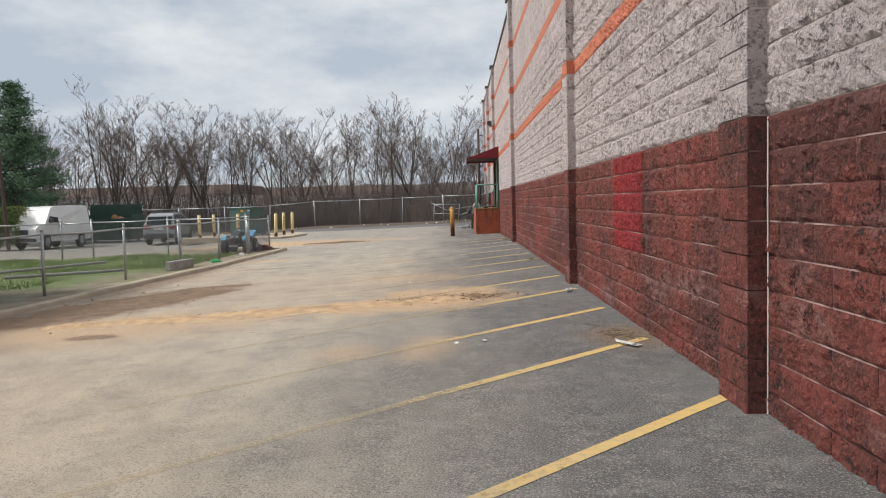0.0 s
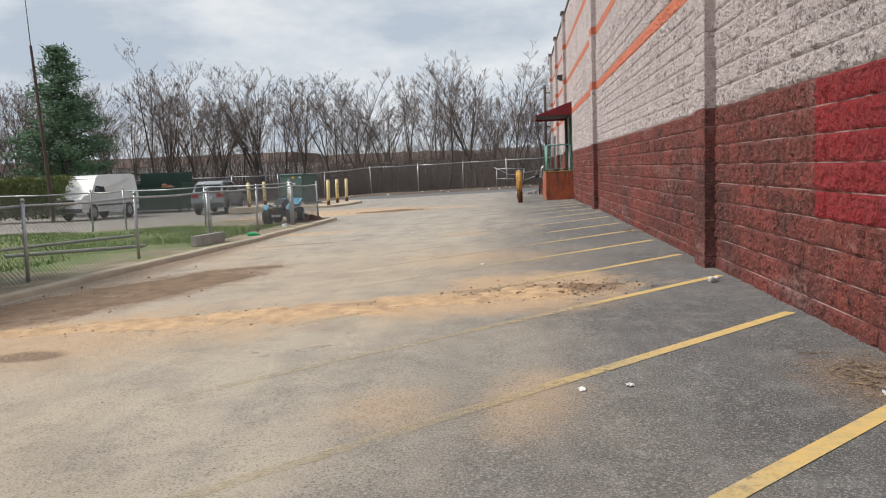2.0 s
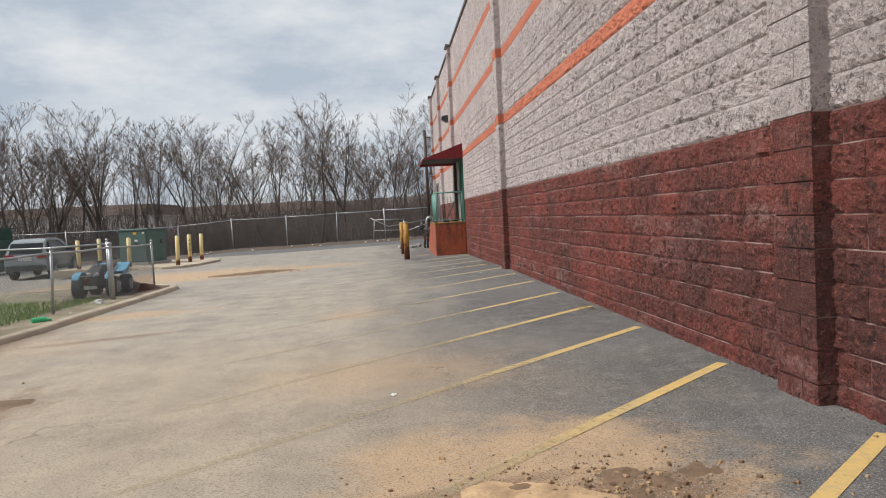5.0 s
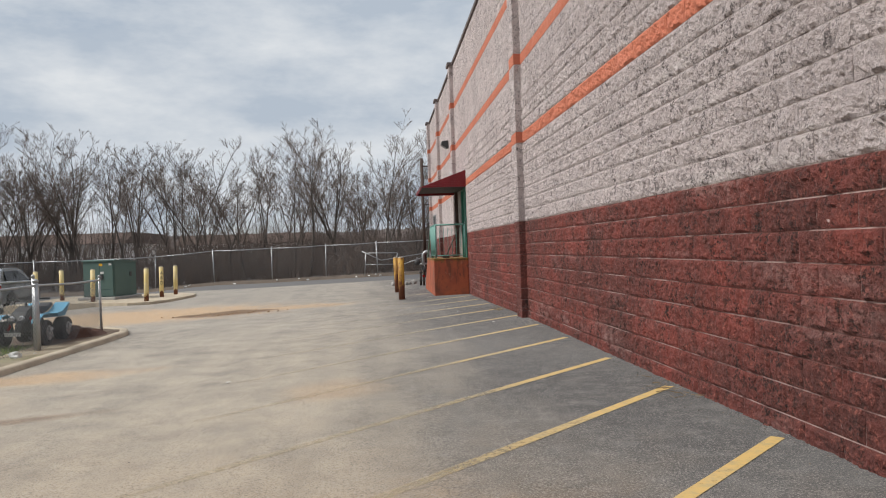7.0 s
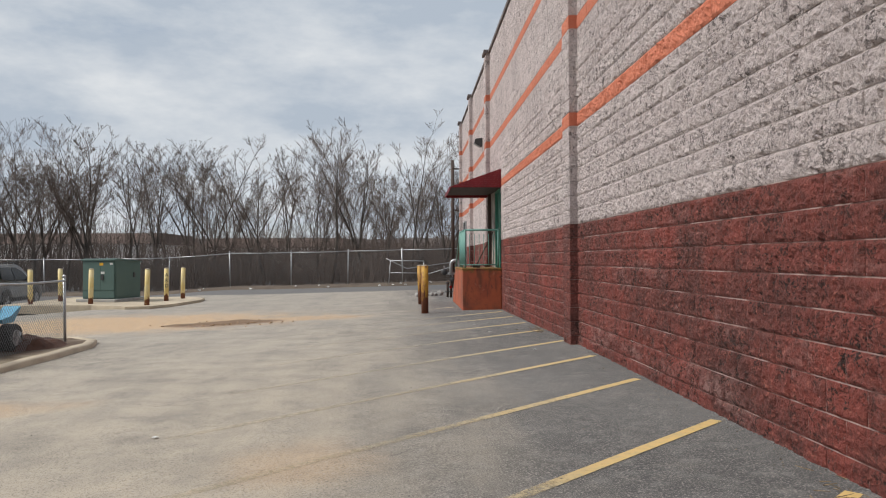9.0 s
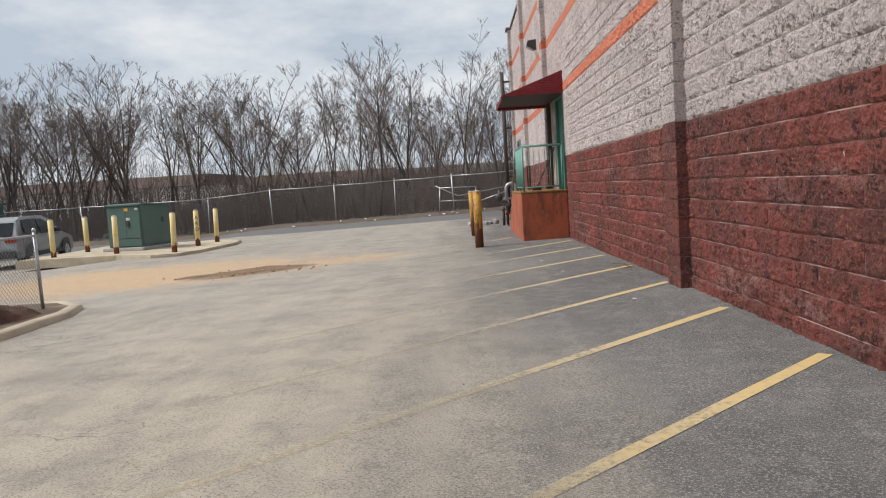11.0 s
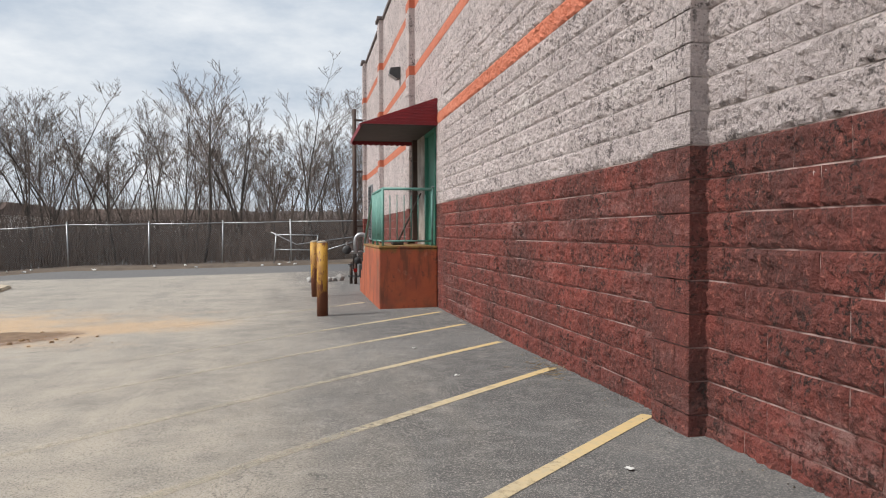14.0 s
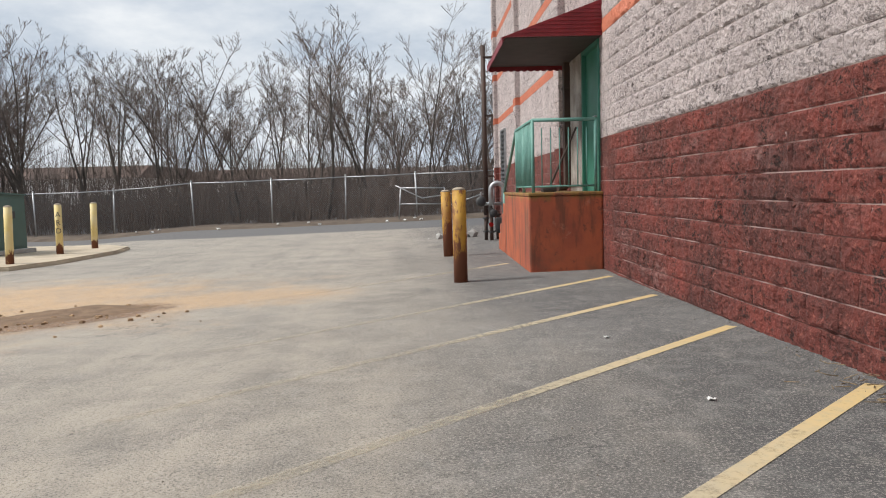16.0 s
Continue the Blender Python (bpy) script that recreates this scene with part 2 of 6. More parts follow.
def line_material():
    m = Mat("worn_yellow_paint", 0.75)
    wear = m.noise(14.0, 6.0, 0.7)
    fade = m.step(m.math("ADD", m.axis(0), m.math("MULTIPLY", m.math("SUBTRACT", m.noise(1.6), 0.5), 2.4)), -0.5, -2.6)
    col = m.mix(m.step(wear, 0.42, 0.7), (0.62, 0.42, 0.15), (0.46, 0.35, 0.17))
    col = m.mix(m.math("MULTIPLY", fade, 0.85), col, (0.44, 0.375, 0.25))
    # tone grows paler from y 13 to 24, more so away from the wall
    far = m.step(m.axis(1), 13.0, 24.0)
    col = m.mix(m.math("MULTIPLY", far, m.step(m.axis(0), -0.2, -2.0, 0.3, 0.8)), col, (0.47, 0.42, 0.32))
    keep = m.math("ADD", m.noise(22.0, 6.0, 0.75), m.math("MULTIPLY", fade, -0.26))
    m.put(m.b.inputs["Alpha"], m.math("MULTIPLY", m.math("MULTIPLY", m.step(keep, 0.02, 0.46), m.step(m.axis(0), -4.8, -3.2)), m.step(m.axis(0), -0.8, -2.8, 1.0, 0.55)))
    return m.done(col, wear, 0.3, 0.004)


M_LINE = line_material()
M_CONC = plain("weathered_concrete", (0.42, 0.35, 0.26), (0.28, 0.24, 0.19), 3.0, 0.9, 0, 0.4)
M_CURB = plain("curb_concrete", (0.52, 0.44, 0.33), (0.36, 0.30, 0.225), 2.0, 0.9, 0, 0.5)
M_SLABGREY = plain("grey_concrete", (0.40, 0.39, 0.37), (0.27, 0.26, 0.25), 4.0, 0.9, 0, 0.4)
M_GALV = plain("galvanised_steel", (0.50, 0.51, 0.52), (0.34, 0.35, 0.36), 5.0, 0.45, 0.7)
M_WIRE = plain("chain_link_wire", (0.24, 0.245, 0.25), (0.16, 0.165, 0.17), 5.0, 0.5, 0.5)
M_RAILGREEN = plain("teal_green_paint", (0.10, 0.26, 0.22), (0.16, 0.33, 0.29), 8.0, 0.6, 0, 0.1)
M_DOORGREEN = plain("door_green_paint", (0.035, 0.17, 0.115), (0.05, 0.21, 0.15), 3.0, 0.5)
M_AWN = plain("red_awning_metal", (0.24, 0.012, 0.02), (0.17, 0.008, 0.014), 4.0, 0.45)
M_AWNIN = plain("awning_underside", (0.06, 0.045, 0.042), (0.035, 0.028, 0.026), 5.0, 0.7)
M_BROWN = plain("rusty_brown_steel", (0.075, 0.042, 0.030), (0.045, 0.03, 0.025), 4.0, 0.7)
M_GRUBBY = plain("grubby_white_panel", (0.50, 0.46, 0.42), (0.16, 0.125, 0.10), 2.6, 0.7)


def platform_material():
    m = Mat("orange_painted_concrete", 0.8)
    col = m.mix(m.step(m.noise(2.5, 6.0), 0.35, 0.7), (0.42, 0.105, 0.045), (0.30, 0.075, 0.04))
    col = m.mix(m.math("MULTIPLY", m.step(m.noise(7.0, 6.0, 0.7), 0.57, 0.7), 0.8), col, (0.12, 0.05, 0.035))
    moss = m.step(m.math("ADD", m.axis(2), m.math("MULTIPLY", m.noise(5.0), 0.35)), 1.00, 1.11)
    col = m.mix(m.math("MULTIPLY", moss, 0.8), col, (0.20, 0.145, 0.035))
    run = m.math("MULTIPLY", m.step(m.noise(5.0, 5.0, 0.65, m.mapped((1, 1, 0.18))), 0.50, 0.66), 0.75)
    col = m.mix(run, col, (0.12, 0.05, 0.03))
    col = m.mix(m.math("MULTIPLY", m.step(m.noise(3.2, 6.0, 0.7), 0.60, 0.72), 0.6), col, (0.46, 0.20, 0.12))
    col = m.mix(m.math("MULTIPLY", m.step(m.noise(1.6, 5.0, 0.65), 0.52, 0.66), 0.55), col, (0.16, 0.075, 0.045))
    return m.done(col, m.noise(30.0), 0.4, 0.01)


M_PLAT = platform_material()


def bollard_material(name, base, pale, rust_lo, reach):
    m = Mat(name, 0.65)
    col = m.mix(m.step(m.noise(4.0, 5.0), 0.35, 0.7), base, pale)
    rust = m.math("ADD", m.noise(9.0, 6.0, 0.7, m.mapped((1, 1, 0.35))), m.step(m.axis(2), reach, -0.1, 0.0, 0.28))
    col = m.mix(m.step(rust, rust_lo, rust_lo + 0.1), col, (0.14, 0.045, 0.018))
    return m.done(col, m.noise(40.0), 0.3, 0.006)


M_BOL = bollard_material("rusty_yellow_paint", (0.50, 0.28, 0.035), (0.30, 0.14, 0.028), 0.515, 0.62)
M_BOLPALE = bollard_material("faded_yellow_paint", (0.66, 0.51, 0.20), (0.68, 0.57, 0.31), 0.61, 0.12)

# ---- shape helpers ----


def mesh_of(bm, name):
    me = bpy.data.meshes.new(name)
    bm.to_mesh(me)
    bm.free()
    return me


def part(name, bm, material, parent=None, label="", smooth=False):
    """Links a bmesh as one mesh object, under parent if one is given."""
    me = mesh_of(bm, name)
    me.materials.append(material)
    if smooth:
        for p in me.polygons:
            p.use_smooth = True
    ob = new(name, me)
    if parent is not None:
        ob.parent = parent
    return tagged(ob, label)


def thing(name, m, label, category, group="", kind=""):
    ob = new(name)
    ob.matrix_basis = m
    return tagged(ob, label, category, group, kind)


def box(bm, x0, y0, z0, x1, y1, z1, bevel=0.0):
    m = pose((x0 + x1) / 2, (y0 + y1) / 2, (z0 + z1) / 2) @ Matrix.Diagonal((x1 - x0, y1 - y0, z1 - z0, 1))
    vs = bmesh.ops.create_cube(bm, size=1.0, matrix=m)["verts"]
    if bevel:
        es = list({e for v in vs for e in v.link_edges})
        bmesh.ops.bevel(bm, geom=es, offset=bevel, segments=2, affect="EDGES", profile=0.6)
    return bm


def tube(bm, points, radii, sides=8, cap=True):
    """A tapered tube through points."""
    rings = []
    n = len(points)
    pts = [Vector(p) for p in points]
    if not hasattr(radii, "__len__"):
        radii = [radii] * n
    for i, p in enumerate(pts):
        d = (pts[min(i + 1, n - 1)] - pts[max(i - 1, 0)]).normalized()
        a = d.orthogonal().normalized() if i == 0 else (a - d * a.dot(d)).normalized()
        b = d.cross(a)
        rings.append([bm.verts.new(p + (a * math.cos(2 * math.pi * k / sides) + b * math.sin(2 * math.pi * k / sides)) * radii[i]) for k in range(sides)])
    for r, s in zip(rings, rings[1:]):
        for k in range(sides):
            bm.faces.new((r[k], r[(k + 1) % sides], s[(k + 1) % sides], s[k]))
    if cap and sides > 2:
        bm.faces.new(rings[0][::-1])
        bm.faces.new(rings[-1])
    return bm


def prism(bm, outline, lo, hi, axis="x"):
    """An outline of (a, b) drawn through from lo to hi along the axis."""
    def at(a, b, c):
        return {"x": (c, a, b), "y": (a, c, b), "z": (a, b, c)}[axis]
    v0 = [bm.verts.new(at(a, b, lo)) for a, b in outline]
    v1 = [bm.verts.new(at(a, b, hi)) for a, b in outline]
    n = len(outline)
    fs = [bm.faces.new(v0), bm.faces.new(v1[::-1])]
    for i in range(n):
        fs.append(bm.faces.new((v0[i], v1[i], v1[(i + 1) % n], v0[(i + 1) % n])))
    bmesh.ops.recalc_face_normals(bm, faces=fs)
    return bm


def B():
    return bmesh.new()


def smooth(a, b, v):
    u = min(1.0, max(0.0, (v - a) / (b - a)))
    return u * u * (3 - 2 * u)


def gz(x, y):
    """Height of the lot."""
    return 0.02 * min(0.0, max(-9.0, x)) - 0.10 * smooth(21.0, 31.0, y) + 0.015 - 0.27 * smooth(-10.5, -15.5, x) * smooth(20.0, 27.0, y)


# ---- ground ----
def build_ground():
    xs = [-900, -300, -120, -70, -45] + [-32 + 1.0 * i for i in range(38)] + [8, 20, 60, 200, 900]
    ys = [-900, -300, -80, -30] + [-14 + 1.0 * i for i in range(76)] + [66, 72, 80, 100, 160, 300, 900]
    bm = B()
    grid = [[bm.verts.new((x, y, gz(x, y))) for x in xs] for y in ys]
    for r, s in zip(grid, grid[1:]):
        for i in range(len(xs) - 1):
            bm.faces.new((r[i], r[i + 1], s[i + 1], s[i]))
    ob = part("ground", bm, M_ASPHALT, smooth=True)
    tagged(ob, "grey asphalt lot dusted with tan sand, cracked and patched", "ground", kind="structure")


build_ground()

# ---- loose sand and soil lying on the lot ----
M_SAND = plain("tan_sand", (0.58, 0.395, 0.225), (0.33, 0.22, 0.13), 7.0, 0.95, 0, 0.9, 45)
M_SOILHEAP = plain("brown_loose_soil", (0.225, 0.145, 0.088), (0.13, 0.085, 0.054), 6.0, 0.95, 0, 0.9, 40)
M_DARKSOIL = plain("dark_red_soil", (0.115, 0.055, 0.036), (0.07, 0.036, 0.026), 6.0, 0.95, 0, 0.9, 40)


def heap(name, label, x0, y0, x1, y1, step, height, mat, base=0.0):
    """A low uneven sheet that sinks under the ground where height(x, y) falls below nought."""
    nx, ny = int((x1 - x0) / step), int((y1 - y0) / step)
    v, ids, f = [], {}, []
    hs = [[height(x0 + i * step, y0 + j * step) for i in range(nx + 1)] for j in range(ny + 1)]

    def vert(i, j):
        if (i, j) not in ids:
            x, y = x0 + i * step, y0 + j * step
            ids[i, j] = len(v)
            v.append((x, y, gz(x, y) + base + max(-0.02, hs[j][i])))
        return ids[i, j]
    for j in range(ny):
        for i in range(nx):
            if max(hs[j][i], hs[j][i + 1], hs[j + 1][i], hs[j + 1][i + 1]) > -0.003:
                f.append((vert(i, j), vert(i + 1, j), vert(i + 1, j + 1), vert(i, j + 1)))
    me = bpy.data.meshes.new(name)
    me.from_pydata(v, [], f)
    me.materials.append(mat)
    tagged(new(name, me), label, "soil", kind="stuff")


def rough_at(x, y, scale, seed):
    return noise.noise((x * scale, y * scale, seed)) + 0.5 * noise.noise((x * scale * 2.3, y * scale * 2.3, seed + 3)) + 0.3 * noise.noise((x * scale * 5, y * scale * 5, seed + 7))


def windrow(x, y):
    d = (y - 9.62 - 0.21 * (x + 3.4) - 0.22 * noise.noise((x * 0.9, 0, 1))) / (0.22 + 0.05 * (x + 7))
    ends = smooth(-7.4, -6.2, x) * (1 - smooth(-1.9, -1.2, x))
    return (0.024 * math.exp(-d * d) + 0.026 * rough_at(x, y, 2.6, 0) * math.exp(-d * d * 0.4)) * ends - 0.013


def oval(cx, cy, sx, sy, rot, top, rough, scale, seed):
    c, s = math.cos(radians(rot)), math.sin(radians(rot))

    def height(x, y):
        a, b = ((x - cx) * c + (y - cy) * s) / sx, (-(x - cx) * s + (y - cy) * c) / sy
        r = a * a + b * b + 0.5 * noise.noise((x * 1.4, y * 1.4, seed))
        return top * (1 - smooth(0.35, 1.1, r)) + rough * rough_at(x, y, scale, seed) * (1 - smooth(0.6, 1.5, r)) - 0.006 - 0.02 * smooth(0.9, 1.6, r)
    return height


heap("sand_windrow", "ragged ridge of tan sand swept across the asphalt", -7.6, 8.0, -1.0, 11.2, 0.04, windrow, M_SAND)
heap("soil_patch", "broken brown soil at the end of the sand ridge", -2.9, 9.5, -0.9, 10.9, 0.03, oval(-1.75, 10.15, 0.75, 0.24, 14, 0.004, 0.022, 5.0, 15), M_SOILHEAP)
heap("soil_patch", "flat brown soil spread beside the curb", -8.0, 7.6, -4.8, 14.0, 0.06, oval(-6.55, 10.9, 0.85, 2.5, -24, 0.010, 0.008, 1.6, 4), M_SOILHEAP)
heap("soil_patch", "low heap of brown soil on the sandy asphalt", -8.0, 27.4, -4.3, 30.2, 0.06, oval(-6.35, 28.95, 1.35, 0.5, 30, 0.030, 0.022, 2.2, 9), M_SOILHEAP)
heap("soil_heap", "dark red-brown clods dug up beside the quad bike", -9.2, 22.4, -7.2, 25.0, 0.05, oval(-8.0, 23.75, 0.5, 0.62, 10, 0.13, 0.09, 3.0, 12), M_DARKSOIL, 0.055)


def build_clods():
    rng = random.Random(21)
    v, f = [], []
    for k in range(1100):
        u = rng.random()
        if u < 0.42:
            x, y, top = rng.gauss(-1.75, 0.45), rng.gauss(10.15, 0.24), 0.022
        elif u < 0.75:
            x = rng.uniform(-6.8, -1.6)
            y, top = 9.62 + 0.21 * (x + 3.4) + rng.gauss(0, 0.16), 0.012
        elif u < 0.88:
            x, y, top = rng.gauss(-6.3, 0.7), rng.gauss(28.7, 0.35), 0.04
        else:
            x, y, top = rng.gauss(-6.6, 0.6), rng.gauss(10.8, 1.4), 0.022
        r = 0.003 + rng.random() ** 2.2 * top * 0.75
        z = gz(x, y) + r * 0.25
        b = len(v)
        ring = 6
        for a in range(ring):
            q = r * rng.uniform(0.75, 1.2)
            v.append((x + q * math.cos(a * 1.047), y + q * math.sin(a * 1.047), z - r * 0.5))
        for a in range(ring):
            q = r * rng.uniform(0.55, 0.95)
            v.append((x + q * math.cos(a * 1.047 + 0.4), y + q * math.sin(a * 1.047 + 0.4), z + r * rng.uniform(0.2, 0.6)))
        v.append((x, y, z + r * 0.7))
        for a in range(ring):
            c = (a + 1) % ring
            f += [(b + a, b + c, b + ring + c, b + ring + a), (b + ring + a, b + ring + c, b + 2 * ring)]
    me = bpy.data.meshes.new("soil_clods")
    me.from_pydata(v, [], f)
    m = Mat("soil_clods", 0.95)
    me.materials.append(m.done(m.mix(m.island, (0.13, 0.08, 0.048), (0.45, 0.30, 0.17)), m.noise(60.0), 0.6, 0.01))
    tagged(new("soil_clods", me), "scattered clods of brown soil and sand", "soil", kind="stuff")


build_clods()

# ---- painted lines ----
TIPS = [2.8, 4.84, 6.79, 8.66, 10.54, 12.33, 14.15, 15.88, 17.55, 19.42, 21.16, 22.9, 24.72, 26.5, 28.35, 30.1]


def build_lines():
    for y in TIPS + [32.2]:
        bm = B()
        x0 = -0.12 if y < 31 else -1.15
        n, wid = 16, 0.043
        rows = []
        for i in range(n + 1):
            s = i / n * 5.3
            cx, cy = x0 - s * 0.733, y - s * 0.680
            rows.append([bm.verts.new((cx + k * wid * 0.680, cy - k * wid * 0.733, gz(cx, cy) + 0.004)) for k in (-1, 1)])
        for a, b in zip(rows, rows[1:]):
            bm.faces.new((a[0], b[0], b[1], a[1]))
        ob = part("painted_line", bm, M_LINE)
        tagged(ob, "worn yellow diagonal line painted on the asphalt", "line marking", "diagonal lines along the wall", "structure")


build_lines()

# ---- the building ----
WALL_Y0, WALL_Y1, PARAPET, W_TOP, CH = -12.0, 45.0, 7.0, 1.65, 0.19
PIL = [(4.46, 4.92), (11.08, 11.53), (22.36, 22.82), (33.42, 33.88), (39.2, 39.65), (44.55, 45.0)]
DOOR = (31.05, 32.1, 0.93, 2.95)


def split_block(rng, ln, ht, nx, nz, depth, rough):
    """Verts and faces of one rough-faced block, its face to -x, its foot at the origin's edge."""
    vs, fs = [], []
    seed = rng.uniform(0, 500)
    for j in range(nz + 1):
        for i in range(nx + 1):
            edge = i in (0, nx) or j in (0, nz)
            yy = 0.0036 + (ln - 0.0072) * i / nx
            zz = 0.0048 + (ht - 0.0096) * j / nz
            lump = noise.noise((yy * 9 + seed, zz * 11, seed)) * 0.6 + noise.noise((yy * 26, zz * 26 + seed, 3)) * 0.55
            x = -0.014 - rough * 0.4 * max(0.0, lump) if edge else -0.010 - rough * min(1.3, max(0.0, 0.5 + 0.8 * lump + 0.35 * (rng.random() - 0.5)))
            if not edge:
                yy += (rng.random() - 0.5) * ln / nx * 0.5
                zz += (rng.random() - 0.5) * ht / nz * 0.5
            vs.append((x, yy, zz))
    for j in range(nz):
        for i in range(nx):
            a = j * (nx + 1) + i
            fs.append((a, a + nx + 1, a + nx + 2, a + 1))
    ring = [i for i in range(nx + 1)] + [j * (nx + 1) + nx for j in range(1, nz + 1)] + [nz * (nx + 1) + i for i in range(nx - 1, -1, -1)] + [j * (nx + 1) for j in range(nz - 1, 0, -1)]
    base = len(vs)
    vs += [(depth, vs[i][1], vs[i][2]) for i in ring]
    n = len(ring)
    fs += [(ring[k], ring[(k + 1) % n], base + (k + 1) % n, base + k) for k in range(n)]
    return vs, fs


def course_kind(z):
    """What paint the course with its foot at z wears."""
    if z < W_TOP - 0.01:
        return "red"
    k = round((z - W_TOP) / CH)
    return "orange" if k in (7, 14) or k == 21 else "white"


def build_wall():
    rng = random.Random(4)
    bm = B()
    d0, d1, e0, e1 = DOOR
    box(bm, 0.012, WALL_Y0, -0.8, 0.30, d0, PARAPET)
    box(bm, 0.012, d1, -0.8, 0.30, WALL_Y1, PARAPET)
    box(bm, 0.012, d0, -0.8, 0.30, d1, e0)
    box(bm, 0.012, d0, e1, 0.30, d1, PARAPET)
    wall = part("wall_west", bm, M_MORTAR_W)
    tagged(wall, "long split-face block wall, red below and grey-white above", "wall", kind="structure")
    bm = B()
    box(bm, -0.011, WALL_Y0, -0.6, 0.011, d0, W_TOP)
    box(bm, -0.011, d1, -0.6, 0.011, WALL_Y1, W_TOP)
    box(bm, -0.011, d0, -0.6, 0.011, d1, e0)
    part("red_mortar_joints", bm, M_MORTAR, wall)
    bm = B()
    box(bm, -0.010, WALL_Y0, W_TOP, 0.011, d0, PARAPET)
    box(bm, -0.010, d1, W_TOP, 0.011, WALL_Y1, PARAPET)
    box(bm, -0.010, d0, e1, 0.011, d1, PARAPET)
    part("white_mortar_joints", bm, M_MORTAR_W, wall)
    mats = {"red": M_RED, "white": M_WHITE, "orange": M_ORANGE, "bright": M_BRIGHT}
    bulk = {k: ([], []) for k in mats}
    kinds, variants = {}, {}
    singles = []

    def add(key, vs, fs, ox, oy, oz):
        v, f = bulk[key]
        b = len(v)
        v.extend((x + ox, y + oy, z + oz) for x, y, z in vs)
        f.extend(tuple(b + i for i in q) for q in fs)

    z = W_TOP - 10 * CH
    row = 0
    while z < PARAPET - 0.05:
        top = min(CH, PARAPET - z)
        key = course_kind(z + 0.001)
        y = WALL_Y0 - (CH if row % 2 else 0.0)
        while y < WALL_Y1 - 0.01:
            a, b = max(y, WALL_Y0), min(y + 0.38, WALL_Y1)
            y += 0.38
            spans = [(a, b)]
            if z + top > e0 + 0.02 and z < e1 - 0.02:
                spans = [(p, q) for p, q in ((a, min(b, d0)), (max(a, d1), b)) if q - p > 0.03]
            if key == "red" and z > 0.60:
                for cut in (7.26, 8.52):
                    spans = [w for p, q in spans for w in ([(p, cut), (cut, q)] if p + 0.02 < cut < q - 0.02 else [(p, q)])]
            for p, q in spans:
                if any(p >= s and q <= e for s, e in PIL):
                    continue
                k = "bright" if key == "red" and 0.60 < z and 7.26 < (p + q) / 2 < 8.52 else key
                if 5.02 < p and q < 12.6 and 0 < z + top and z < 2.9 and q - p > 0.3 and len(singles) < 296:
                    singles.append((k, p, z, q - p))
                    continue
                near = 0 < p < 30 and z < 3.8
                vs, fs = split_block(rng, q - p, top, 16 if near else 6, 8 if near else 3, 0.010, 0.034 if near else 0.018)
                add(k, vs, fs, 0, p, z)
        for s, e in PIL:
            if z < -0.25:
                continue
            for p, q in ([(s, (s + e) / 2 - 0.06), ((s + e) / 2 - 0.06, e)] if row % 2 else [(s, e)]):
                vs, fs = split_block(rng, q - p, top, 12, 6, 0.14, 0.020)
                add(key, vs, fs, -0.12, p, z)
        z += CH
        row += 1
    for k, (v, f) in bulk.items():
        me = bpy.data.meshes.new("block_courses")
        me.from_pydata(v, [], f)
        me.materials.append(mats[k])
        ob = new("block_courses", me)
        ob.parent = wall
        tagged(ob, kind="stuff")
    for k in mats:
        for n in range(12):
            vs, fs = split_block(rng, 0.38, CH, 16, 8, 0.010, 0.034)
            me = bpy.data.meshes.new("block")
            me.from_pydata(vs, [], fs)
            me.materials.append(mats[k])
            variants[k, n] = me
    for k, p, z0, ln in singles:
        ob = new("block", variants[k, rng.randrange(12)])
        ob.parent = wall
        ob.matrix_basis = Matrix.Translation((0, p, z0)) @ Matrix.Diagonal((1, ln / 0.38, 1, 1))
    for s, e in PIL:
        bm = B()
        box(bm, -0.118, s + 0.008, -0.4, -0.004, e - 0.008, W_TOP)
        part("pier_core", bm, M_MORTAR, wall)
        bm = B()
        box(bm, -0.118, s + 0.008, W_TOP, 0.011, e - 0.008, PARAPET)
        part("pier_core", bm, M_MORTAR_W, wall)
    bm = B()
    tube(bm, [(-0.035, 4.437, 0.02), (-0.032, 4.439, 0.7), (-0.036, 4.436, 1.2), (-0.034, 4.438, 1.64)], 0.004, 6)
    part("caulk_bead", bm, M_WHITEBEAD, wall, "pale caulk bead in the corner")
    # coping along the roof edge
    bm = B()
    box(bm, -0.06, WALL_Y0, PARAPET, 0.36, WALL_Y1 + 0.05, PARAPET + 0.09, 0.012)
    for s, e in PIL:
        box(bm, -0.19, s - 0.04, PARAPET, -0.062, e + 0.04, PARAPET + 0.10, 0.012)
    part("coping", bm, plain("coping_metal", (0.10, 0.075, 0.07), (0.16, 0.13, 0.12), 2.0, 0.6), wall, "dark weathered metal coping")
    # the rest of the building, plain
    bm = B()
    box(bm, 0.30, WALL_Y1 - 0.30, -0.8, 30, WALL_Y1, PARAPET)
    tagged(part("wall_north", bm, M_WHITE), "plain grey-white block end wall", "wall", kind="structure")
    bm = B()
    box(bm, 0.30, WALL_Y0, -0.8, 30, WALL_Y0 + 0.30, PARAPET)
    tagged(part("wall_south", bm, M_WHITE), "plain grey-white block end wall", "wall", kind="structure")
    bm = B()
    box(bm, 29.7, WALL_Y0 + 0.30, -0.8, 30, WALL_Y1 - 0.30, PARAPET)
    tagged(part("wall_east", bm, M_WHITE), "plain grey-white block rear wall", "wall", kind="structure")
    bm = B()
    box(bm, 0.30, WALL_Y0 + 0.3, 6.2, 29.7, WALL_Y1 - 0.3, 6.4)
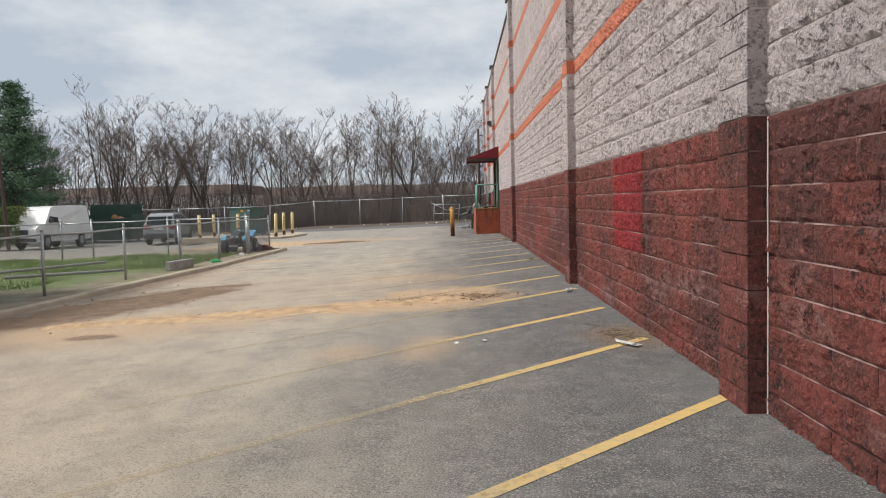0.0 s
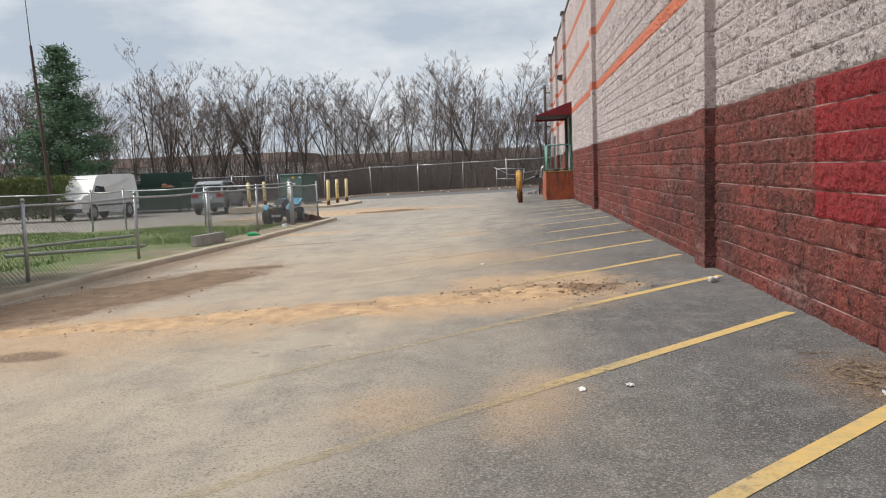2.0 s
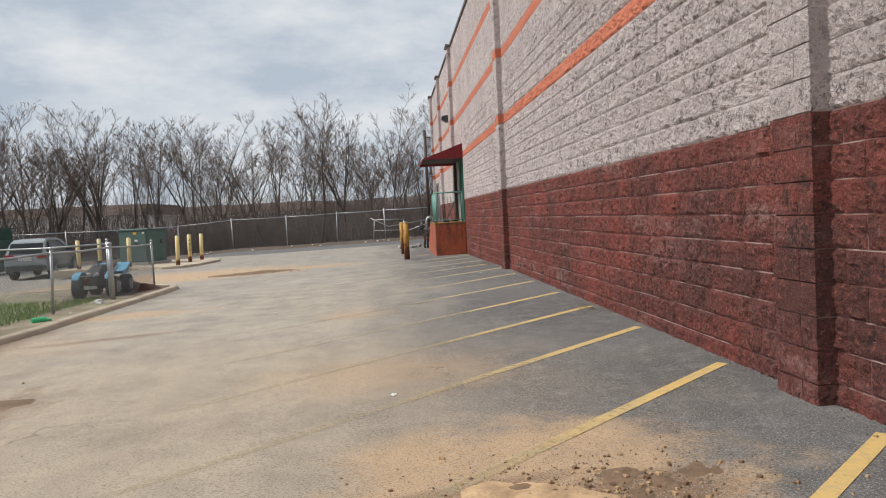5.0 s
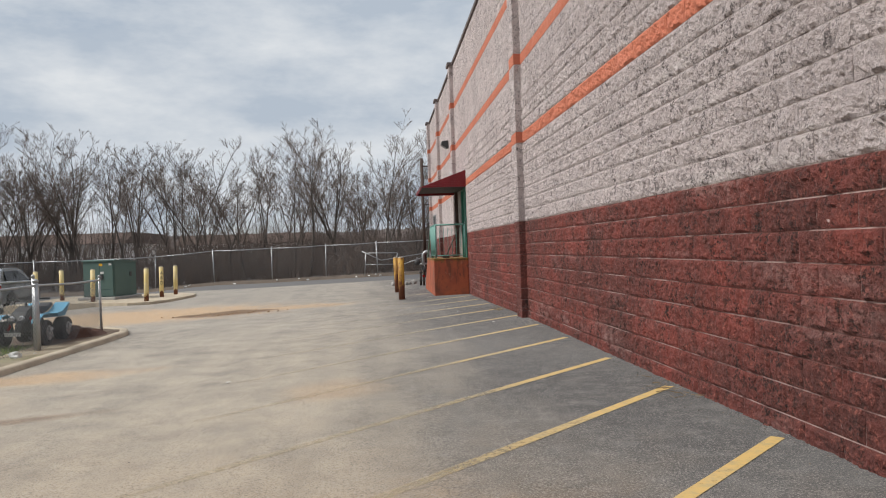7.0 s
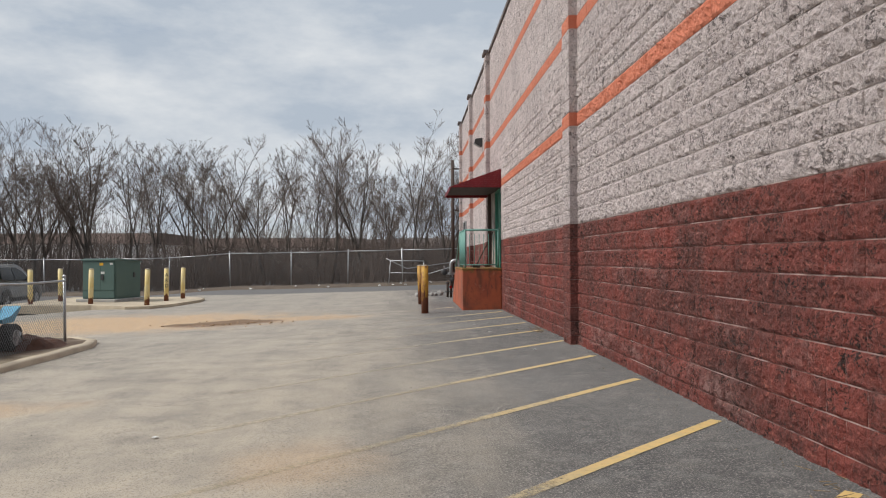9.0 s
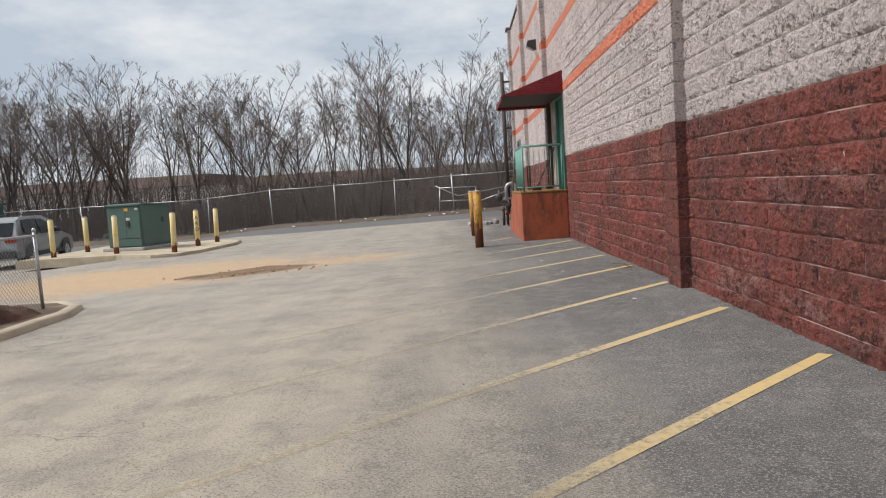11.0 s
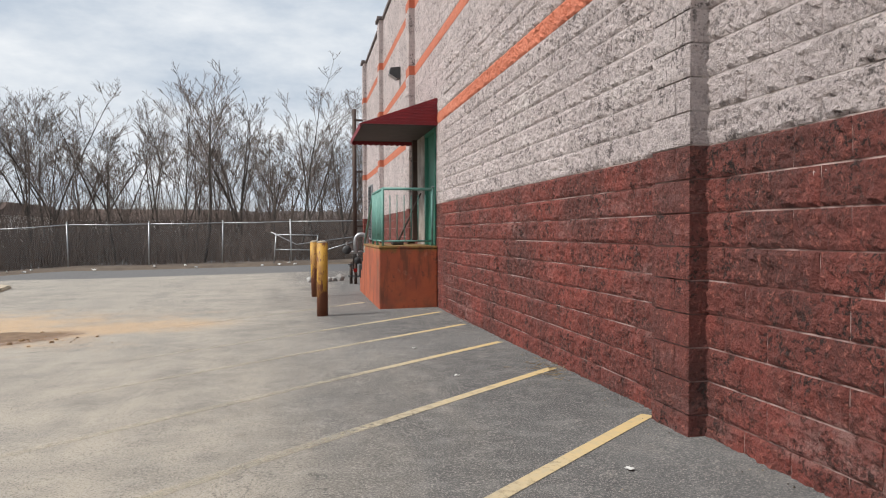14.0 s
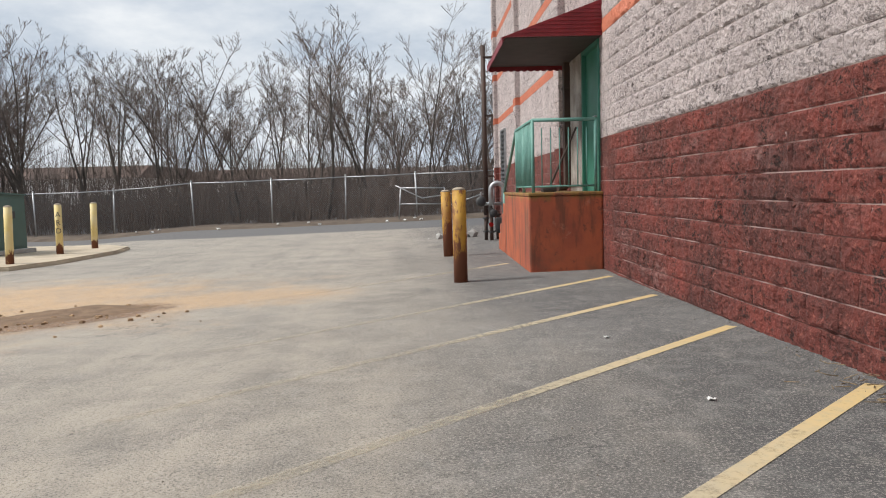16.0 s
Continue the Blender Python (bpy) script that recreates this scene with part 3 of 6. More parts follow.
    tagged(part("roof", bm, M_SLABGREY), "flat grey roof behind the parapet", "roof", kind="structure")


build_wall()


# ---- loading door: platform, rail, door, awning ----
def build_platform():
    g = gz(-0.5, 31) - 0.05
    t = thing("loading_platform", pose(0, 0, 0), "orange painted concrete platform with moss on its worn edge", "platform")
    bm = B()
    box(bm, -1.0, 30.9, g, -0.02, 33.9, 0.90, 0.025)
    part("plinth", bm, M_PLAT, t)
    bm = B()
    box(bm, -1.008, 30.892, 0.90, -0.02, 33.92, 0.945, 0.015)
    part("slab", bm, M_PLAT, t, "mossy concrete top slab")
    for i in range(4):
        bm = B()
        box(bm, -1.0, 33.92 + 0.28 * i, g, -0.03, 34.20 + 0.28 * i, 0.75 - 0.19 * i, 0.012)
        part("step", bm, M_PLAT, t)
    r = thing("guard_rail", pose(0, 0, 0.945), "teal-green painted steel guard rail with thin bars", "railing")
    xo, yn, H = -0.93, 30.97, 0.95

    def bar(name, pts, rad, sides=6):
        part(name, tube(B(), pts, rad, sides), M_RAILGREEN, r, smooth=True)
    for x, y in ((xo, yn), (-0.10, yn), (xo, 32.7), (xo, 31.9)):
        bar("post", [(x, y, 0), (x, y, H)], 0.022, 8)
    bar("top_rail", [(xo, yn, H), (-0.10, yn, H)], 0.024, 8)
    bar("top_rail", [(xo, yn, H), (xo, 32.7, H), (xo, 34.6, H - 0.95)], 0.024, 8)
    bar("bottom_rail", [(xo, yn, 0.08), (-0.10, yn, 0.08)], 0.014)
    bar("bottom_rail", [(xo, yn, 0.08), (xo, 32.7, 0.08)], 0.014)
    for i in range(6):
        x = xo + (0.83) * (i + 1) / 7
        bar("baluster", [(x, yn, 0.08), (x, yn, H - 0.10)], 0.008)
    for i in range(13):
        y = yn + 1.73 * (i + 1) / 14
        bar("baluster", [(xo, y, 0.08), (xo, y, H)], 0.012)
    bar("post", [(xo, 34.6, -0.75), (xo, 34.6, H - 0.95)], 0.022, 8)
    # a tool leaning in the corner of the rail
    b = thing("broom", pose(-0.2, 32.6, 0.945), "dark-handled broom leaning behind the guard rail", "broom")
    part("handle", tube(B(), [(-0.35, -0.6, 0.06), (0.12, -0.3, 0.95)], 0.016, 8), M_BROWN, b)
    bm = B()
    box(bm, -0.46, -0.75, 0, -0.26, -0.50, 0.07, 0.02)
    part("brush", bm, M_AWNIN, b)
    # door
    d0, d1, e0, e1 = DOOR
    d = thing("door_1", pose(0, 0, 0), "green painted steel door, closed, above the platform", "door", kind="structure")
    bm = B()
    box(bm, 0.02, d0 + 0.06, e0 + 0.015, 0.07, d1 - 0.06, e1 - 0.06, 0.004)
    part("leaf", bm, M_DOORGREEN, d)
    bm = B()
    for q in ((d0, d0 + 0.058), (d1 - 0.058, d1)):
        box(bm, -0.04, q[0], e0 + 0.015, 0.12, q[1], e1, 0.004)
    box(bm, -0.04, d0 + 0.058, e1 - 0.058, 0.12, d1 - 0.058, e1, 0.004)
    part("frame", bm, M_DOORGREEN, d)
    bm = B()
    tube(bm, [(0.02, d0 + 0.14, 1.95), (-0.05, d0 + 0.14, 1.95), (-0.05, d0 + 0.26, 1.95)], 0.012, 8)
    part("door_handle", bm, M_GALV, d, "grey lever handle")


def build_side_panel():
    t = thing("wall_panel", pose(0, 0, 0), "grubby white sheet panel between the green door and the downspout", "panel")
    bm = B()
    box(bm, -0.045, 32.11, 0.946, -0.034, 32.92, 2.95, 0.003)
    part("sheet", bm, M_GRUBBY, t)
    for z in (1.0, 1.95, 2.9):
        bm = B()
        box(bm, -0.052, 32.115, z, -0.0455, 32.915, z + 0.03)
        part("batten", bm, M_GRUBBY, t)


build_platform()
build_side_panel()


def build_awning():
    a = thing("awning", pose(0, 0, 0), "dark red ribbed metal awning over the loading door", "awning")
    y0, y1, xo, zt, zb = 30.92, 33.3, -1.28, 3.40, 2.96
    n = 9
    # side sheets, lapped boards
    for y, s in ((y0, -1), (y1, 1)):
        for i in range(n):
            za, zc = zb + (zt - zb) * i / n, zb + (zt - zb) * (i + 1) / n

            def out(z):
                return xo * (1 - (z - zb) / (zt - zb)) - 0.005
            bm = B()
            prism(bm, [(out(za), za), (-0.015, za), (-0.015, zc + 0.004), (out(zc + 0.004) if i < n - 1 else -0.02, zc + 0.004)], y, y + s * 0.022, "y")
            box(bm, out(za), min(y + s * 0.022, y + s * 0.034), za, -0.015, max(y + s * 0.022, y + s * 0.034), za + 0.014)
            part("side_board", bm, M_AWN, a)
    # ribbed top
    rows = 26
    for i in range(rows):
        ya = y0 + (y1 - y0) * i / rows
        yb = y0 + (y1 - y0) * (i + 1) / rows
        up = 0.018 if i % 2 else 0.0
        bm = B()
        prism(bm, [(xo - 0.03, zb + up), (-0.015, zt + 0.02 + up), (-0.015, zt + up), (xo - 0.03, zb - 0.02 + up)], ya, yb, "y")
        part("roof_pan", bm, M_AWN, a)
    # dark sheet across the open underside, and scalloped edge
    bm = B()
    box(bm, xo + 0.02, y0 + 0.03, zb - 0.005, -0.02, y1 - 0.03, zb + 0.012)
    part("soffit", bm, M_AWNIN, a, "dark flat sheet across the underside")
    for yy, xx in ((None, xo - 0.02), (y1 + 0.01, None)):
        bm = B()
        m = 24
        pts = []
        for i in range(m * 4 + 1):
            u = i / (m * 4)
            pts.append((u, -0.06 - 0.022 * abs(math.sin(u * m / 2 * math.pi))))
        if yy is None:
            outline = [(y0 + (y1 - y0) * u, zb + v) for u, v in pts] + [(y1, zb + 0.01), (y0, zb + 0.01)]
            prism(bm, outline, xx - 0.008, xx, "x")
        else:
            outline = [(xo + (-0.02 - xo) * u, zb + v) for u, v in pts] + [(-0.02, zb + 0.01), (xo, zb + 0.01)]
            prism(bm, outline, yy, yy + 0.008, "y")
        part("scalloped_valance", bm, M_AWN, a)


build_awning()


# ---- fences ----
def link_mesh(bm, length, height, pitch, r):
    """Woven wire from (0,0,0) to (length,0,height): two sets of crossing strands."""
    n = int((length + height) / pitch)
    for i in range(n + 1):
        for s in (0, 1):
            u0 = i * pitch - height
            pts = [(u0, 0.0), (u0 + height, height)]
            a, b = pts
            if a[0] < 0:
                a = (0.0, -u0)
            if b[0] > length:
                b = (length, length - u0)
            if b[0] - a[0] < 0.01:
                continue
            if s:
                a, b = (length - a[0], a[1]), (length - b[0], b[1])
            off = 0.003 if s else -0.003
            tube(bm, [(a[0], off, a[1]), (b[0], off, b[1])], r, 3, False)
    return bm


def fence_run(t, pts, height, post_r, pitch, wire_r, skip=(), lean=0.0):
    """Posts at pts, rails and link panels between them, as parts of t."""
    for i, (x, y) in enumerate(pts):
        z = gz(x, y) - 0.05
        k = 1.7 if i in skip else 1.0
        o = lean * math.sin(i * 2.3)
        part("post", tube(B(), [(x, y, z), (x + o, y + o * 0.4, z + height + 0.10)], post_r * k, 8), M_GALV, t, smooth=True)
        part("post_cap", tube(B(), [(x + o, y + o * 0.4, z + height + 0.10), (x + o, y + o * 0.4, z + height + 0.13), (x + o, y + o * 0.4, z + height + 0.15)], [post_r * k * 1.25, post_r * k * 1.15, 0.01], 8), M_GALV, t, smooth=True)
    for (xa, ya), (xb, yb) in zip(pts, pts[1:]):
        za, zb = gz(xa, ya), gz(xb, yb)
        ln = math.hypot(xb - xa, yb - ya)
        mid = ((xa + xb) / 2, (ya + yb) / 2, (za + zb) / 2 + height - 0.02)
        part("top_rail", tube(B(), [(xa, ya, za + height), mid, (xb, yb, zb + height)], post_r * 0.72, 6), M_GALV, t, smooth=True)
        bm = link_mesh(B(), ln, height - 0.04, pitch, wire_r)
        ob = part("chain_link", bm, M_WIRE, t)
        ang = math.atan2(yb - ya, xb - xa)
        ob.matrix_basis = Matrix.Translation((xa, ya, (za + zb) / 2 + 0.02)) @ Matrix.Rotation(ang, 4, "Z")


def build_fences():
    t = thing("chain_link_fence", pose(0, 0, 0), "low grey chain-link fence beside the curb, slightly bent", "fence")
    fence_run(t, [(-8.85, 5.2), (-8.7, 7.5), (-8.55, 9.8), (-8.32, 12.1), (-8.08, 14.5), (-8.0, 17.2), (-7.85, 19.4), (-7.66, 21.5), (-7.85, 24.6)], 1.03, 0.024, 0.07, 0.0025, (5, 7), 0.03)
    t = thing("chain_link_fence", pose(0, 0, 0), "low grey chain-link fence behind the strip of grass", "fence")
    fence_run(t, [(-7.75, 21.6), (-10.2, 22.1), (-12.6, 22.5), (-13.5, 22.4), (-16.0, 21.7), (-18.4, 20.9), (-21, 20.0)], 1.1, 0.024, 0.07, 0.0025, (), 0.02)
    t = thing("boundary_fence", pose(0, 0, 0), "tall galvanised chain-link fence before the bare woods", "fence")
    xs = [3.0, 0.3, -2.65, -5.4, -8.2, -11.2, -14.2, -17.2, -20.2, -23.2, -26.2, -29.2, -32.2, -35.2, -38.2, -41.2]
    fence_run(t, [(x, 50.0 + 0.05 * math.sin(x)) for x in xs], 1.78, 0.03, 0.085, 0.0028, (), 0.05)


build_fences()


# ---- bollards ----
def bollard(x, y, z, h, r, mat, label, group, lean=(0, 0)):
    t = thing("bollard", pose(x, y, z), label, "bollard", group)
    bm = tube(B(), [(0, 0, -0.1), (lean[0] * 0.5, lean[1] * 0.5, h * 0.5), (lean[0], lean[1], h)], r, 14)
    part("pipe", bm, mat, t, smooth=True)
    bm = tube(B(), [(lean[0], lean[1], h + 0.001), (lean[0], lean[1], h + 0.02), (lean[0], lean[1], h + 0.035)], [r * 0.98, r * 0.9, r * 0.4], 14)
    part("concrete_cap", bm, M_CONC, t, smooth=True)
    return t


bollard(-1.95, 30.25, gz(-1.95, 30.2), 1.13, 0.085, M_BOL, "rusty yellow steel bollard beside the loading platform", "bollards by the platform")
bollard(-1.98, 33.9, gz(-1.95, 34.0), 1.10, 0.085, M_BOL, "rusty yellow steel bollard, chipped, near the stairs", "bollards by the platform", (-0.03, 0))
PADZ = gz(-11, 38) + 0.09
for bx, by in ((-14.2, 36.4), (-14.05, 38.1), (-13.3, 39.8), (-12.35, 36.4), (-10.30, 35.5), (-10.45, 37.8), (-10.38, 39.4)):
    bollard(bx, by, PADZ, 1.08, 0.075, M_BOLPALE, "pale yellow bollard, rust-stained, guarding the transformer", "bollards round the transformer", (0.02 * math.sin(bx * 9), 0.02))


# ---- woods ----
def bark(name, a, b):
    return plain(name, a, b, 1.2, 0.95, 0, 0.4, 30)


M_BARK = bark("grey_bark", (0.105, 0.088, 0.075), (0.06, 0.05, 0.044))
M_BRUSH = bark("brown_brush", (0.135, 0.10, 0.083), (0.075, 0.058, 0.05))
M_TWIG = bark("brown_twigs", (0.185, 0.145, 0.125), (0.12, 0.094, 0.08))


def bare_tree(seed, height, spread, trunk_r):
    """Two bmeshes, stems with limbs and fine twigs, of a leafless tree that forks low."""
    rng = random.Random(seed)
    limbs, twigs = B(), B()

    def grow(p, d, ln, r, lev):
        steps = (3, 6, 4, 3, 2)[lev]
        pts, rad, dirs = [p], [r], [d]
        for i in range(steps):
            wob = (0.08, 0.07, 0.11, 0.16, 0.22)[lev]
            d = (d + Vector((rng.uniform(-1, 1), rng.uniform(-1, 1), rng.uniform(-0.45, 0.62))) * wob).normalized()
            p = p + d * ln / steps
            pts.append(p)
            rad.append(max(0.0075, r * (1 - (0.3 if lev == 0 else 0.8) * (i + 1) / steps)))
            dirs.append(d)
        tube(limbs if lev < 2 else twigs, pts, rad, (8, 6, 4, 3, 3)[lev], lev == 0)
        if lev == 0:
            n = rng.randint(2, 4)
            turn = rng.uniform(0, 6.28)
            for k in range(n):
                a = turn + 6.28 * k / n + rng.uniform(-0.5, 0.5)
                lean = rng.uniform(0.08, 0.50) * spread
                nd = (d + Vector((math.cos(a), math.sin(a), 0)) * lean).normalized()
                grow(p, nd, (height - ln) * rng.uniform(0.78, 1.0), rad[-1] * rng.uniform(0.55, 0.8), 1)
            return
        if lev >= 4:
            return
        for k in range((0, 10, 6, 4)[lev]):
            u = rng.uniform((0, 0.2, 0.2, 0.25)[lev], 1.0)
            j = min(steps - 1, int(u * steps))
            q = pts[j].lerp(pts[j + 1], u * steps - j)
            ang = rng.uniform(0, 6.28)
            side = Vector((math.cos(ang), math.sin(ang), rng.uniform(0.0, 0.45)))
            nd = (dirs[j] + side * spread * rng.uniform(0.5, 1.1)).normalized()
            grow(q, nd, ln * rng.uniform(0.30, 0.52) * (1.25 - 0.6 * u), max(0.0075, rad[j] * rng.uniform(0.4, 0.62)), lev + 1)
    grow(Vector((0, 0, -0.1)), Vector((rng.uniform(-0.1, 0.1), rng.uniform(-0.1, 0.1), 1)).normalized(), height * rng.uniform(0.16, 0.46), trunk_r, 0)
    return limbs, twigs


def build_woods():
    rng = random.Random(11)
    masters = []
    for i in range(8):
        h = 7.7 + (i % 4) * 0.55
        t = thing("bare_tree", pose(-1.6 - i * 6.1, 54.5 + (i % 3) * 1.5, -0.3), "leafless grey-brown tree with fine branching twigs", "tree", "bare trees behind the fence")
        limbs, twigs = bare_tree(40 + i, h, 0.86 + 0.18 * (i % 3), 0.08 + 0.02 * (i % 4))
        part("trunk", limbs, M_BARK, t)
        part("twig_crown", twigs, M_TWIG, t)
        masters.append(t)
    for k in range(124):
        x = -62 + 76 * (k + rng.uniform(0.1, 0.9)) / 124
        y = 53.0 + rng.random() ** 1.3 * 22
        s = rng.uniform(0.72, 1.0) * (1.0 + (y - 53) * 0.008)
        c = copy_thing(masters[rng.randrange(8)], pose(x, y, -0.4, 0, 0, rng.uniform(0, 360)))
        c.scale = (s, s, s * rng.uniform(0.95, 1.05))
    for x, y, s in ((-35, 37, 0.95), (-41, 46, 1.0), (-38, 41, 0.8), (-46, 38, 1.0)):
        copy_thing(masters[rng.randrange(8)], pose(x, y, -0.5, 0, 0, rng.uniform(0, 360))).scale = (s, s, s)
    # arching brush under the trees, in clumps
    bm = B()
    for k in range(3800):
        x, y = rng.uniform(-62, 13), 50.7 + rng.random() ** 1.3 * 28
        size = rng.uniform(0.8, 2.5) * (1.0 - 0.45 * smooth(-12, -17, x)) * (1.0 + 0.5 * noise.noise((x * 0.25, y * 0.25, 0)))
        for j in range(rng.randint(4, 7)):
            p = Vector((x + rng.gauss(0, 0.15), y + rng.gauss(0, 0.15), -0.4))
            a = rng.uniform(0, 6.28)
            out = Vector((math.cos(a), math.sin(a), 0)) * rng.uniform(0.15, 0.75)
            q = p + (Vector((0, 0, 0.62)) + out * 0.35) * size
            tip = p + (Vector((0, 0, rng.uniform(0.8, 1.3))) + out) * size
            tube(bm, [p, q, tip], [0.015, 0.011, 0.006], 3, False)
            w = q.lerp(tip, rng.random())
            tube(bm, [w, w + Vector((rng.uniform(-0.5, 0.5), rng.uniform(-0.5, 0.5), rng.uniform(0.0, 0.6))) * size * 0.6], [0.008, 0.005], 3, False)
    # slender saplings between the trees
    for k in range(1500):
        x, y = rng.uniform(-62, 13), 52.0 + rng.random() * 26
        h = rng.uniform(2.2, 6.0)
        p = Vector((x, y, -0.4))
        d = Vector((rng.uniform(-0.2, 0.2), rng.uniform(-0.2, 0.2), 1)).normalized()
        q = p + d * h * 0.55 + Vector((rng.uniform(-0.2, 0.2), 0, 0))
        tip = p + d * h
        tube(bm, [p, q, tip], [0.024, 0.016, 0.007], 3, False)
        for j in range(6):
            w = p.lerp(q, rng.uniform(0.5, 1.0)) if j < 2 else q.lerp(tip, rng.random())
            tube(bm, [w, w + Vector((rng.uniform(-0.55, 0.55), rng.uniform(-0.55, 0.55), rng.uniform(0.15, 0.7))) * h * 0.26], [0.010, 0.006], 3, False)
    ob = part("underbrush", bm, M_BRUSH)
    tagged(ob, "tangle of leafless brown brush behind the fence", "brush", kind="stuff")


build_woods()

# ---- the grass strip, its curb and what lies on it ----
CURB = [(-8.4, -14.0), (-8.2, -4.0), (-8.05, 4.0), (-7.72, 10.0), (-7.48, 14.0), (-7.16, 17.5), (-7.09, 20.5), (-7.04, 22.6), (-7.12, 23.9), (-7.42, 24.8), (-7.95, 25.4), (-8.8, 25.65), (-10.2, 25.4), (-13.0, 24.6), (-17.0, 23.2), (-24.0, 21.5), (-40.0, 18.0)]


def resample(pts, step):
    out = [Vector((*pts[0], 0))]
    for a, b in zip(pts, pts[1:]):
        a, b = Vector((*a, 0)), Vector((*b, 0))
        n = max(1, int((b - a).length / step))
        out += [a.lerp(b, (i + 1) / n) for i in range(n)]
    return out


def build_curb():
    pts = resample(CURB, 0.6)
    bm = B()
    section = [(0.0, -0.1), (0.015, 0.055), (0.04, 0.072), (0.15, 0.078), (0.165, 0.06), (0.17, -0.1)]
    rows = []
    for i, p in enumerate(pts):
        d = (pts[min(i + 1, len(pts) - 1)] - pts[max(i - 1, 0)]).normalized()
        s = Vector((-d.y, d.x, 0))
        w = 0.012 * noise.noise((p.x * 2, p.y * 2, 0))
        rows.append([bm.verts.new((p.x + s.x * (a + w), p.y + s.y * (a + w), gz(p.x, p.y) + b + (w if b > 0 else 0))) for a, b in section])
    for r, q in zip(rows, rows[1:]):
        for k in range(len(section) - 1):
            bm.faces.new((r[k], r[k + 1], q[k + 1], q[k]))
    bmesh.ops.recalc_face_normals(bm, faces=bm.faces)
    tagged(part("curb", bm, M_CURB, smooth=True), "stained low concrete curb along the grass strip", "curb", kind="structure")


build_curb()


def inside_strip(x, y):
    if y < 20.5:
        edge = -7.75
    elif y < 25.2:
        edge = -7.45
    else:
        edge = -7.9
    back = 25.2 if x > -9.8 else 25.1 + (x + 10.2) * 0.42 if x > -13 else 24.3 + (x + 13) * 0.30
    return x < edge and y < back


def soil_material():
    m = Mat("soil_and_leaf_litter", 0.95)
    col = m.mix(m.step(m.noise(2.0, 6.0, 0.65), 0.35, 0.65), (0.24, 0.185, 0.125), (0.36, 0.31, 0.225))
    green = m.patch(-11.7, 17.8, 3.5, 6.0, 8, 0.3, m.noise(0.8, 5.0), 0.8)
    col = m.mix(m.math("MULTIPLY", green, 0.85), col, m.mix(m.step(m.noise(6.0, 4.0), 0.35, 0.65), (0.10, 0.19, 0.035), (0.17, 0.20, 0.065)))
    col = m.mix(m.math("MULTIPLY", m.patch(-8.15, 23.7, 1.1, 1.7, 0, 0.4, m.noise(2.0), 0.6), 0.85), col, (0.085, 0.05, 0.034))
    return m.done(col, m.noise(12.0, 6.0, 0.7), 0.9, 0.04)


